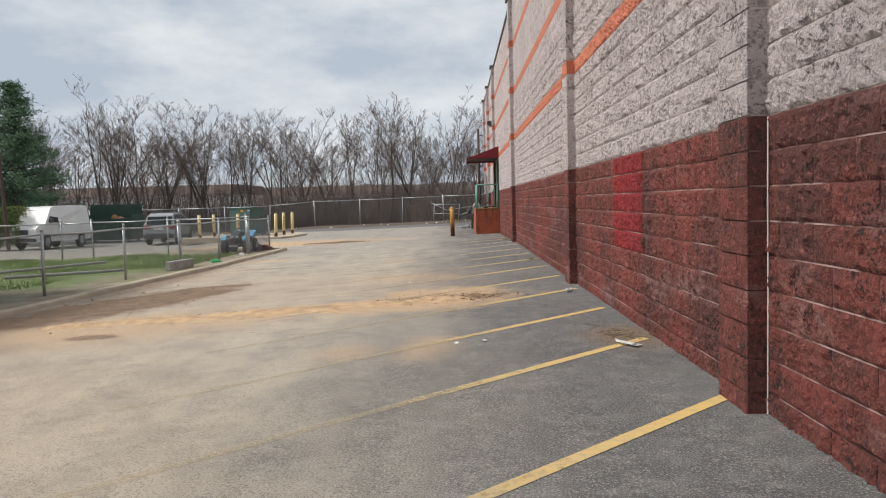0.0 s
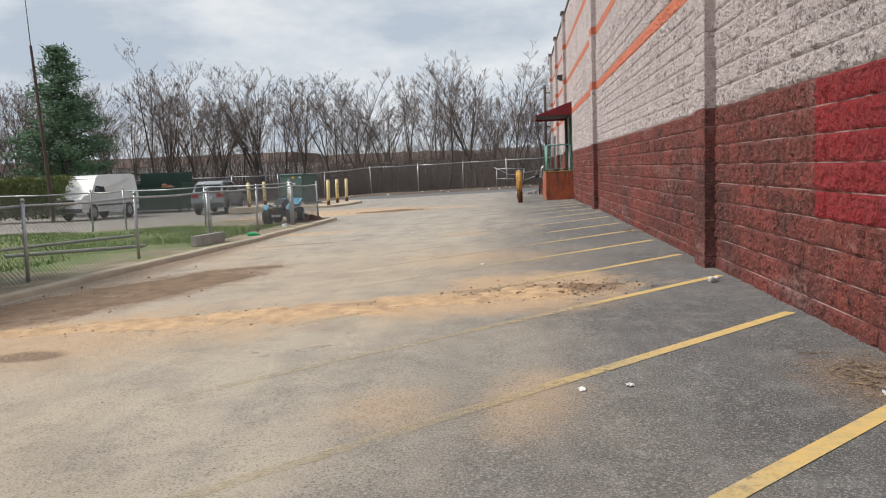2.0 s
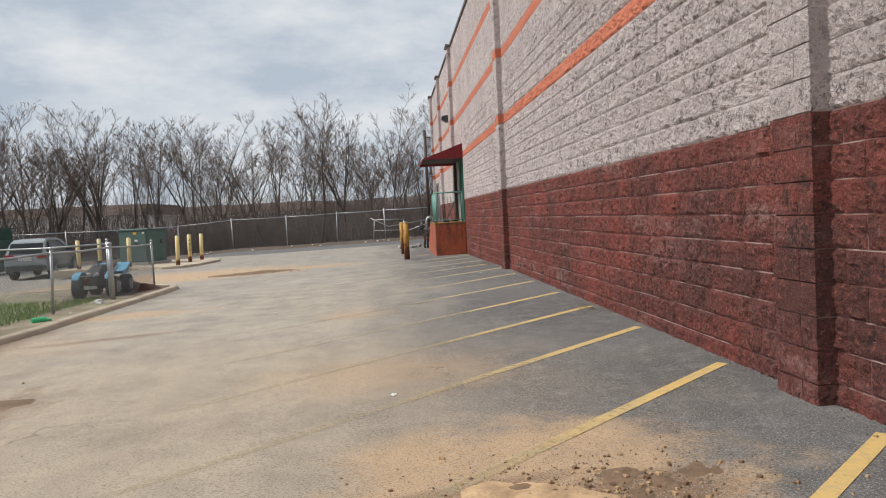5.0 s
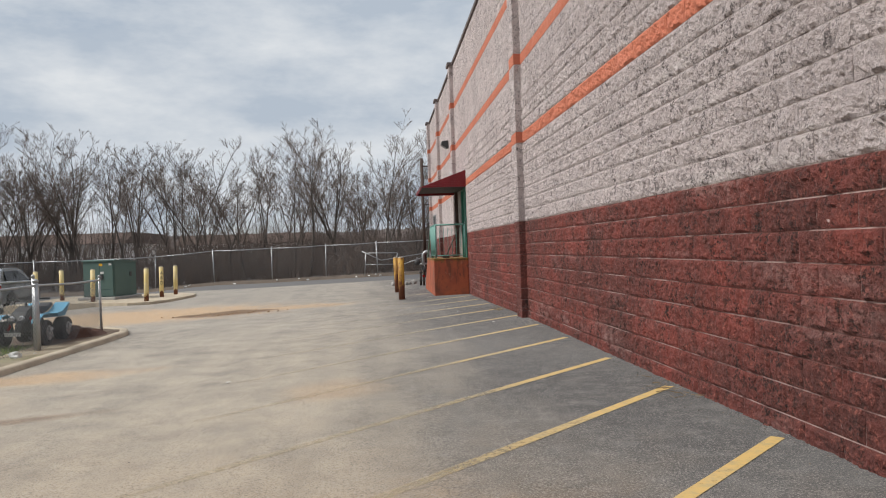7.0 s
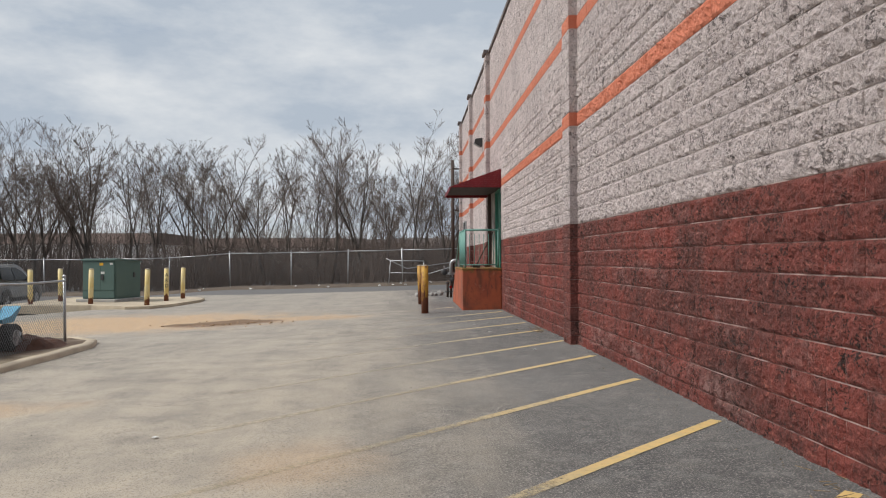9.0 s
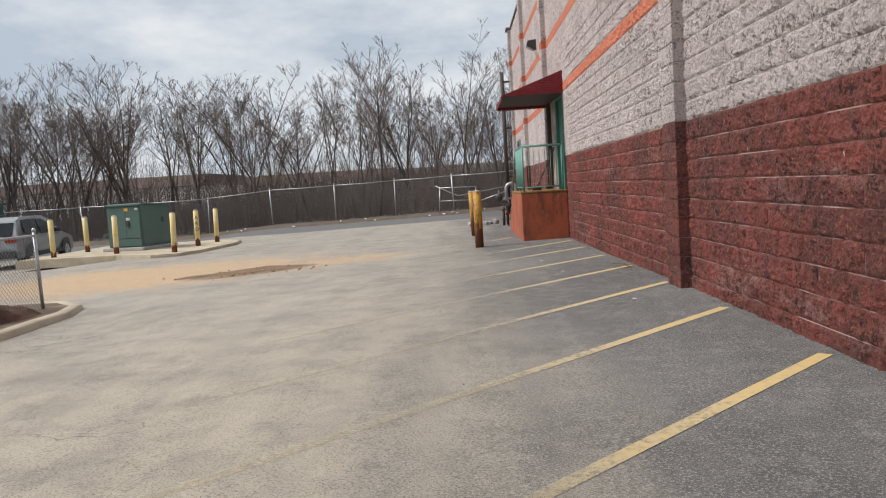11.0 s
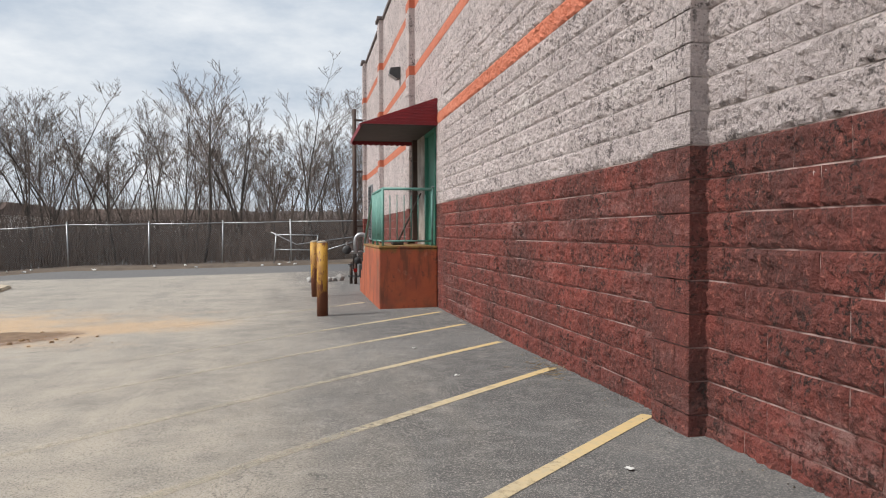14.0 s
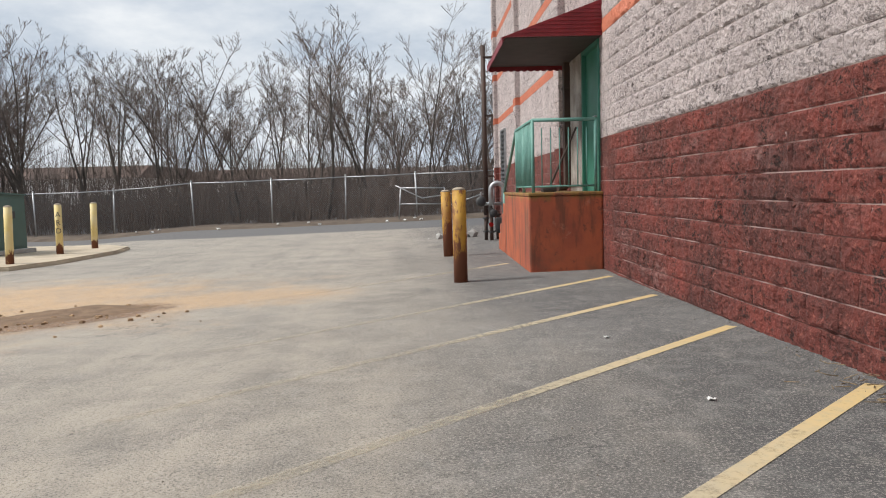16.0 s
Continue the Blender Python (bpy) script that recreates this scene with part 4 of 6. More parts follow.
def build_soil():
    bm = B()
    pts = resample(CURB, 0.6)
    row = []
    for i, p in enumerate(pts):
        d = (pts[min(i + 1, len(pts) - 1)] - pts[max(i - 1, 0)]).normalized()
        s = Vector((-d.y, d.x, 0))
        q = p + s * 0.155
        row.append(bm.verts.new((q.x, q.y, gz(p.x, p.y) + 0.055)))
    f = bm.faces.new(row + [bm.verts.new((-40, -14, 0.0))])
    bmesh.ops.triangulate(bm, faces=[f])
    for k in range(6):
        long = [e for e in bm.edges if e.calc_length() > 1.0 and not e.is_boundary]
        if not long:
            break
        bmesh.ops.subdivide_edges(bm, edges=long, cuts=1)
        bmesh.ops.triangulate(bm, faces=bm.faces[:])
    for v in bm.verts:
        v.co.z = gz(v.co.x, v.co.y) + 0.055 + (0.012 * noise.noise((v.co.x * 1.3, v.co.y * 1.3, 0)) if not v.is_boundary else 0)
    bmesh.ops.recalc_face_normals(bm, faces=bm.faces)
    tagged(part("verge", bm, soil_material()), "bare soil and patchy green grass behind the curb", "ground", kind="structure")
    # blades of grass
    rng = random.Random(7)
    mg = Mat("grass_blades", 0.8)
    mat = mg.done(mg.mix(mg.island, (0.09, 0.20, 0.028), (0.21, 0.27, 0.075)))
    v, fcs = [], []
    for k in range(42000):
        x, y = -8.0 - rng.random() ** 1.3 * 8, rng.uniform(8, 23.5)
        if not inside_strip(x - 0.3, y + 0.4) or (y > 23.0 and x > -10):
            continue
        d = noise.noise((x * 0.5, y * 0.5, 3)) + 0.3 - (1.0 if x > -9.4 and y < 17 else 0.0) - max(0, (abs(y - 16.5) - 4.5) * 0.3)
        if d < rng.uniform(-0.15, 0.35):
            continue
        h, a = rng.uniform(0.03, 0.09), rng.uniform(0, 6.28)
        z = gz(x, y) + 0.05
        c, s = math.cos(a) * 0.008, math.sin(a) * 0.008
        b = len(v)
        v += [(x - c, y - s, z), (x + c, y + s, z), (x + rng.uniform(-0.03, 0.03), y + rng.uniform(-0.03, 0.03), z + h)]
        fcs.append((b, b + 1, b + 2))
    me = bpy.data.meshes.new("grass")
    me.from_pydata(v, [], fcs)
    me.materials.append(mat)
    tagged(new("grass", me), "short patchy green grass behind the low fence", "grass", kind="stuff")
    # crumbs of leaf and soil along the curb and the wall
    v, fcs = [], []
    for k in range(5200):
        u = rng.random()
        if u < 0.5:
            y = rng.uniform(5, 23)
            x = -7.40 - 0.03 * max(0.0, 17 - y) + rng.random() ** 2 * 0.8
        elif u < 0.62:
            x, y = rng.gauss(-1.5, 0.4), rng.gauss(10.2, 0.35)
        elif u < 0.70:
            x, y = rng.gauss(-0.3, 0.14), rng.gauss(7.0, 0.35)
        elif u < 0.88:
            x, y = -0.03 - rng.random() ** 2 * 0.3, rng.uniform(0, 30)
        else:
            x, y = rng.uniform(-7, -0.2), rng.uniform(1, 40)
        r = rng.uniform(0.003, 0.011)
        z = gz(x, y)
        a = rng.uniform(0, 6.28)
        b = len(v)
        for j in range(3):
            v.append((x + r * math.cos(a + 2.1 * j), y + r * math.sin(a + 2.1 * j) * 0.8, z - 0.003))
        v.append((x, y, z + r * rng.uniform(0.5, 1.0)))
        fcs += [(b, b + 1, b + 3), (b + 1, b + 2, b + 3), (b + 2, b, b + 3)]
    me = bpy.data.meshes.new("litter_crumbs")
    me.from_pydata(v, [], fcs)
    mc = Mat("leaf_crumbs", 0.95)
    me.materials.append(mc.done(mc.mix(mc.island, (0.04, 0.03, 0.022), (0.30, 0.25, 0.19))))
    tagged(new("litter_crumbs", me), "scattered dark leaf and soil crumbs on the asphalt", "debris", kind="stuff")


build_soil()

M_WHITEPAINT = plain("white_vehicle_paint", (0.72, 0.72, 0.71), (0.64, 0.64, 0.63), 1.5, 0.3)
M_SILVER = plain("silver_vehicle_paint", (0.37, 0.385, 0.39), (0.30, 0.31, 0.315), 1.5, 0.25, 0.45)
M_RUBBER = plain("black_rubber", (0.025, 0.025, 0.026), (0.045, 0.044, 0.042), 8.0, 0.85)
M_GLASSDK = plain("tinted_glass", (0.02, 0.024, 0.028), (0.03, 0.034, 0.038), 1.0, 0.06)
M_GLASSDK.node_tree.nodes["Principled BSDF"].inputs["Specular IOR Level"].default_value = 0.18
M_TRIM = plain("black_plastic", (0.035, 0.036, 0.038), (0.055, 0.055, 0.057), 6.0, 0.6)
M_RIM = plain("alloy_rim", (0.45, 0.45, 0.46), (0.35, 0.35, 0.36), 8.0, 0.35, 0.8)
M_TAIL = plain("red_lamp_lens", (0.35, 0.02, 0.02), (0.25, 0.012, 0.012), 8.0, 0.15)
M_LAMP = plain("clear_lamp_lens", (0.6, 0.6, 0.6), (0.5, 0.5, 0.52), 8.0, 0.1)
M_PLATE = plain("plate_white", (0.6, 0.6, 0.58), (0.5, 0.5, 0.49), 8.0, 0.5)
M_XFMR = plain("transformer_green", (0.06, 0.11, 0.098), (0.078, 0.132, 0.118), 1.5, 0.5)
M_DUMP = plain("dumpster_green", (0.018, 0.05, 0.035), (0.03, 0.07, 0.05), 2.0, 0.6)
M_RUBBLE = plain("orange_rubble", (0.42, 0.16, 0.07), (0.25, 0.17, 0.11), 3.0, 0.9)
M_BLUE = plain("sky_blue_plastic", (0.10, 0.34, 0.52), (0.15, 0.42, 0.60), 4.0, 0.4)
M_ENGINE = plain("grimy_metal", (0.06, 0.06, 0.062), (0.11, 0.11, 0.11), 20.0, 0.5, 0.6)
M_LITTER = plain("white_litter", (0.72, 0.72, 0.70), (0.55, 0.55, 0.53), 20.0, 0.6)


def shell(bm, outline, width):
    """A vehicle shell: side outline of (along, up), its half-width a function of both."""
    L = [bm.verts.new((a, width(a, b), b)) for a, b in outline]
    R = [bm.verts.new((a, -width(a, b), b)) for a, b in outline]
    n = len(outline)
    fs = [bm.faces.new(L), bm.faces.new(R[::-1])]
    for i in range(n):
        fs.append(bm.faces.new((L[i], R[i], R[(i + 1) % n], L[(i + 1) % n])))
    bmesh.ops.triangulate(bm, faces=fs[:2])
    bmesh.ops.recalc_face_normals(bm, faces=bm.faces)
    return bm


def wheel(t, x, y, r, w, side):
    wh = part("wheel", tube(B(), [(x, y - side * w * 0.3, r), (x, y + side * w * 0.40, r)], r * 0.62, 16), M_TRIM, t)
    bm = B()
    tube(bm, [(x, y - w / 2, r), (x, y - w * 0.36, r), (x, y + w * 0.36, r), (x, y + w / 2, r)], [r * 0.9, r, r, r * 0.9], 24)
    part("tyre", bm, M_RUBBER, wh, smooth=False)
    bm = B()
    tube(bm, [(x, y + side * w * 0.44, r), (x, y + side * w * 0.53, r)], [r * 0.60, r * 0.56], 20)
    for k in range(5):
        a = k * 2 * math.pi / 5
        tube(bm, [(x, y + side * w * 0.56, r), (x + r * 0.52 * math.cos(a), y + side * w * 0.56, r + r * 0.52 * math.sin(a))], 0.03, 5)
    part("rim", bm, M_RIM, wh)


def quad_panel(bm, pts, width, side, off=0.006, thick=0.004):
    """A pane lying just outside the shell's flank."""
    a = [bm.verts.new((x, side * (width(x, z) + off), z)) for x, z in pts]
    b = [bm.verts.new((x, side * (width(x, z) + off - thick), z)) for x, z in pts]
    n = len(pts)
    bm.faces.new(a), bm.faces.new(b[::-1])
    for i in range(n):
        bm.faces.new((a[i], a[(i + 1) % n], b[(i + 1) % n], b[i]))
    bmesh.ops.recalc_face_normals(bm, faces=bm.faces)
    return bm


def end_panel(bm, p0, p1, w0, w1, off):
    """A pane across the vehicle from (x, z) p0 to p1."""
    d = Vector((p1[0] - p0[0], 0, p1[1] - p0[1])).normalized()
    nrm = Vector((-d.z, 0, d.x)) * off
    q = [Vector((p0[0], -w0, p0[1])), Vector((p0[0], w0, p0[1])), Vector((p1[0], w1, p1[1])), Vector((p1[0], -w1, p1[1]))]
    a = [bm.verts.new(v + nrm) for v in q]
    b = [bm.verts.new(v + nrm * 0.2) for v in q]
    bm.faces.new(a), bm.faces.new(b[::-1])
    for i in range(4):
        bm.faces.new((a[i], a[(i + 1) % 4], b[(i + 1) % 4], b[i]))
    bmesh.ops.recalc_face_normals(bm, faces=bm.faces)
    return bm


def build_van():
    x, y = -21.8, 37.0
    t = thing("cargo_van", pose(x, y, gz(x, y), 0, 0, -106), "plain white cargo van with bare steel wheels, parked", "van")

    def width(a, z):
        k = 0.90 - 0.13 * smooth(0.95, 2.0, z)
        return k - 0.10 * smooth(1.7, 2.45, a)
    out = [(-2.35, 0.38), (2.35, 0.36), (2.45, 0.55), (2.42, 0.95), (2.25, 1.08), (1.72, 1.18), (1.10, 1.86), (0.85, 1.96), (-1.9, 2.0), (-2.28, 1.92), (-2.38, 1.0)]
    t.scale = (0.70, 1, 1.05)
    part("body", shell(B(), out, width), M_WHITEPAINT, t)
    part("windscreen", end_panel(B(), (1.68, 1.22), (1.14, 1.82), 0.72, 0.66, 0.012), M_GLASSDK, t)
    for s in (1, -1):
        part("side_window", quad_panel(B(), [(0.55, 1.22), (1.45, 1.24), (1.02, 1.78), (0.55, 1.80)], width, s), M_GLASSDK, t)
        part("door_seam", quad_panel(B(), [(0.46, 0.45), (0.475, 0.45), (0.475, 1.88), (0.46, 1.88)], width, s), M_TRIM, t)
        part("rub_strip", quad_panel(B(), [(-2.3, 0.62), (1.3, 0.62), (1.3, 0.68), (-2.3, 0.68)], width, s, 0.014, 0.012), M_TRIM, t)
        wheel(t, 1.55, s * 0.76, 0.36, 0.22, s)
        wheel(t, -1.5, s * 0.78, 0.36, 0.22, s)
        bm = B()
        box(bm, 2.36, s * 0.52 - 0.14, 0.76, 2.46, s * 0.52 + 0.14, 0.93, 0.015)
        part("headlight", bm, M_LAMP, t)
        bm = B()
        box(bm, 1.28, s * 0.98 - 0.10, 1.2, 1.38, s * 0.98 + 0.10, 1.42, 0.03)
        part("mirror", bm, M_TRIM, t)
    bm = B()
    box(bm, 2.38, -0.36, 0.70, 2.46, 0.36, 0.92, 0.01)
    part("grille", bm, M_TRIM, t)
    bm = B()
    box(bm, 2.34, -0.78, 0.38, 2.52, 0.78, 0.54, 0.03)
    part("bumper", bm, M_TRIM, t)


def build_suv():
    x, y = -16.75, 39.3
    t = thing("parked_suv", pose(x, y, gz(x, y), 0, 0, 97), "silver-grey estate-backed car seen from its tailgate, parked", "car")
    t.scale = (0.95, 0.88, 0.96)

    def width(a, z):
        return 0.93 - 0.24 * smooth(0.95, 1.66, z) - 0.10 * smooth(1.5, 2.3, a) - 0.05 * smooth(-1.9, -2.3, a)
    out = [(-2.25, 0.35), (2.2, 0.32), (2.32, 0.6), (2.2, 0.85), (1.1, 1.05), (0.35, 1.58), (0.0, 1.66), (-1.5, 1.64), (-1.95, 1.52), (-2.25, 1.02), (-2.33, 0.62)]
    bm = shell(B(), out, width)
    bmesh.ops.bevel(bm, geom=[e for e in bm.edges if e.calc_face_angle(0) > 0.25], offset=0.035, segments=2, affect="EDGES")
    part("body", bm, M_SILVER, t)
    for s in (1, -1):
        for a in (1.42, -1.42):
            arch = [(a + 0.44 * math.cos(u), 0.37 + 0.44 * math.sin(u)) for u in [math.pi * k / 10 for k in range(11)]]
            part("wheel_arch", quad_panel(B(), arch, width, s, 0.004, 0.004), M_TRIM, t)
    bm = B()
    prism(bm, [(-2.26, 1.08), (-2.0, 1.48), (-1.97, 1.46), (-2.2, 1.06)], -0.66, 0.66, "y")
    part("rear_window", bm, M_GLASSDK, t)
    part("windscreen", end_panel(B(), (1.05, 1.09), (0.42, 1.54), 0.72, 0.66, 0.012), M_GLASSDK, t)
    for s in (1, -1):
        part("side_window", quad_panel(B(), [(-1.75, 1.12), (-0.65, 1.08), (-0.65, 1.56), (-1.62, 1.55)], width, s), M_GLASSDK, t)
        part("side_window", quad_panel(B(), [(-0.58, 1.08), (0.75, 1.07), (0.2, 1.54), (-0.58, 1.56)], width, s), M_GLASSDK, t)
        part("sill_trim", quad_panel(B(), [(-1.0, 0.34), (1.0, 0.34), (1.0, 0.48), (-1.0, 0.48)], width, s, 0.02, 0.02), M_TRIM, t)
        wheel(t, 1.42, s * 0.80, 0.37, 0.24, s)
        wheel(t, -1.42, s * 0.80, 0.37, 0.24, s)
        bm = B()
        box(bm, -2.36, s * 0.66 - 0.18, 0.86, -2.15, s * 0.66 + 0.18, 1.04, 0.02)
        part("tail_light", bm, M_TAIL, t)
        bm = B()
        box(bm, 0.62, s * 0.98 - 0.09, 1.05, 0.76, s * 0.98 + 0.09, 1.2, 0.03)
        part("mirror", bm, M_TRIM, t)
        part("roof_rail", tube(B(), [(-1.5, s * 0.6, 1.66), (-1.4, s * 0.6, 1.71), (0.0, s * 0.6, 1.72), (0.1, s * 0.6, 1.67)], 0.018, 6), M_TRIM, t)
    bm = B()
    box(bm, -2.39, -0.80, 0.36, -2.2, 0.80, 0.60, 0.04)
    part("bumper", bm, M_TRIM, t)
    bm = B()
    box(bm, -2.36, -0.26, 0.78, -2.30, 0.26, 0.92, 0.005)
    part("number_plate", bm, M_PLATE, t)


def build_dumpster():
    x, y = -21.4, 42.6
    t = thing("dumpster", pose(x, y, gz(x, y), 0, 0, 6), "dark green steel dumpster heaped with orange rubble", "dumpster")
    for name, b in (("side_wall", (-1.5, -1.0, 0.2, -1.44, 1.0, 1.55)), ("side_wall", (1.44, -1.0, 0.2, 1.5, 1.0, 1.55)), ("front_wall", (-1.44, -1.0, 0.2, 1.44, -0.94, 1.25)), ("back_wall", (-1.44, 0.94, 0.2, 1.44, 1.0, 2.05)), ("floor_pan", (-1.44, -0.94, 0.15, 1.44, 0.94, 0.22))):
        bm = B()
        box(bm, *b, 0.01)
        part(name, bm, M_DUMP, t)
    for i in range(5):
        bm = B()
        xx = -1.3 + 0.65 * i
        box(bm, xx - 0.05, -1.06, 0.2, xx + 0.05, -1.002, 1.25, 0.01)
        part("rib", bm, M_DUMP, t)
    for yy in (-1.05, 0.98):
        bm = B()
        box(bm, -1.55, yy, 1.252 if yy < 0 else 2.052, 1.55, yy + 0.1, 1.33 if yy < 0 else 2.13, 0.01)
        part("rim_bar", bm, M_DUMP, t)
    for xx in (-1.2, 1.2):
        part("caster", tube(B(), [(xx - 0.06, -0.8, 0.08), (xx + 0.06, -0.8, 0.08)], 0.08, 10), M_TRIM, t)
        part("caster", tube(B(), [(xx - 0.06, 0.8, 0.08), (xx + 0.06, 0.8, 0.08)], 0.08, 10), M_TRIM, t)
    r = thing("rubble_heap", pose(x + 0.3, y - 0.1, gz(x, y) + 0.25, 0, 0, 6), "orange and tan rubble heaped in the dumpster", "rubble")
    rng = random.Random(3)
    for k in range(26):
        bm = B()
        bmesh.ops.create_icosphere(bm, subdivisions=1, radius=rng.uniform(0.14, 0.34))
        for v in bm.verts:
            v.co *= rng.uniform(0.7, 1.2)
        ob = part("lump", bm, M_RUBBLE, r)
        a, d = rng.uniform(0, 6.28), rng.random() ** 0.5
        ob.location = (d * 1.0 * math.cos(a), d * 0.6 * math.sin(a), 0.3 + 1.15 * (1 - d * 0.7) * rng.random() ** 0.4)


def build_transformer():
    bm = B()
    outline = [(-15.0, 35.8), (-12.0, 35.6), (-10.7, 34.8), (-10.0, 34.9), (-9.65, 36.0), (-9.45, 38.4), (-9.7, 39.8), (-10.6, 40.7), (-14.8, 40.8)]
    prism(bm, outline, PADZ - 0.25, PADZ, "z")
    bmesh.ops.bevel(bm, geom=[e for e in bm.edges if all(v.co.z > PADZ - 0.01 for v in e.verts)], offset=0.03, segments=2, affect="EDGES")
    tagged(part("concrete_island", bm, M_CURB), "raised stained concrete island under the transformer", "curb", kind="structure")
    t = thing("pad_transformer", pose(-12.35, 38.1, PADZ, 0, 0, -14), "dark green steel pad-mounted transformer cabinet", "transformer")
    t.scale = (0.76, 0.9, 1.0)
    bm = B()
    box(bm, -0.95, -0.95, 0, 0.95, 0.95, 0.10, 0.02)
    part("pad", bm, M_SLABGREY, t, "grey concrete pad")
    bm = B()
    prism(bm, [(-0.75, 0.10), (0.80, 0.10), (0.80, 1.30), (-0.60, 1.38), (-0.75, 1.36)], -0.78, 0.78, "x")
    part("tank", bm, M_XFMR, t)
    bm = B()
    prism(bm, [(-0.82, 1.361), (-0.60, 1.385), (0.84, 1.305), (0.84, 1.345), (-0.60, 1.43), (-0.82, 1.40)], -0.82, 0.82, "x")
    part("lid", bm, M_XFMR, t)
    for x0, x1 in ((-0.75, 0.09), (0.10, 0.75)):
        bm = B()
        box(bm, x0, -0.785, 0.38, x1, -0.752, 1.33, 0.006)
        part("door", bm, M_XFMR, t)
    bm = B()
    box(bm, -0.76, -0.79, 0.14, 0.76, -0.752, 0.36, 0.006)
    part("sill_panel", bm, M_XFMR, t)
    for z in (0.5, 1.15):
        bm = B()
        tube(bm, [(0.78, -0.60, z - 0.06), (0.78, -0.60, z + 0.06)], 0.02, 8)
        part("hinge", bm, M_XFMR, t)
    bm = B()
    box(bm, 0.14, -0.82, 0.72, 0.26, -0.787, 0.90, 0.008)
    part("latch", bm, M_TRIM, t, "dark padlocked latch")
    bm = B()
    box(bm, 0.12, -0.789, 0.92, 0.30, -0.7865, 1.0)
    part("notice", bm, M_PLATE, t, "small white notice")
    bm = B()
    box(bm, 0.06, -0.789, 1.20, 0.24, -0.7865, 1.29)
    part("warning_label", bm, plain("label_orange", (0.7, 0.38, 0.02), (0.6, 0.3, 0.02), 10.0, 0.5), t, "orange warning label")
    bm = B()
    box(bm, 0.56, -0.789, 1.22, 0.70, -0.7865, 1.29)
    part("notice", bm, M_PLATE, t)
    bm = B()
    box(bm, 0.782, -0.70, 0.16, 0.80, 0.72, 1.24, 0.006)
    part("side_panel", bm, M_XFMR, t)
    bm = B()
    box(bm, 0.801, 0.30, 0.80, 0.83, 0.42, 0.96, 0.006)
    part("lifting_lug", bm, M_TRIM, t)
    # letters stencilled down one post
    for n, ch in enumerate("ARD"):
        cu = bpy.data.curves.new("stencilled_letter", "FONT")
        cu.body, cu.size, cu.align_x = ch, 0.16, "CENTER"
        cu.materials.append(M_TRIM)
        ob = new("stencilled_letter", cu)
        me = bpy.data.meshes.new_from_object(ob)
        bpy.data.objects.remove(ob)
        o = new("stencilled_letter", me)
        post = [q for q in bpy.data.objects if q.name.startswith("bollard") and abs(q.location.x + 10.45) < 0.01][0]
        o.parent = post
        o.matrix_basis = pose(0.04, -0.081, 0.82 - 0.18 * n, 90, 0, 8)


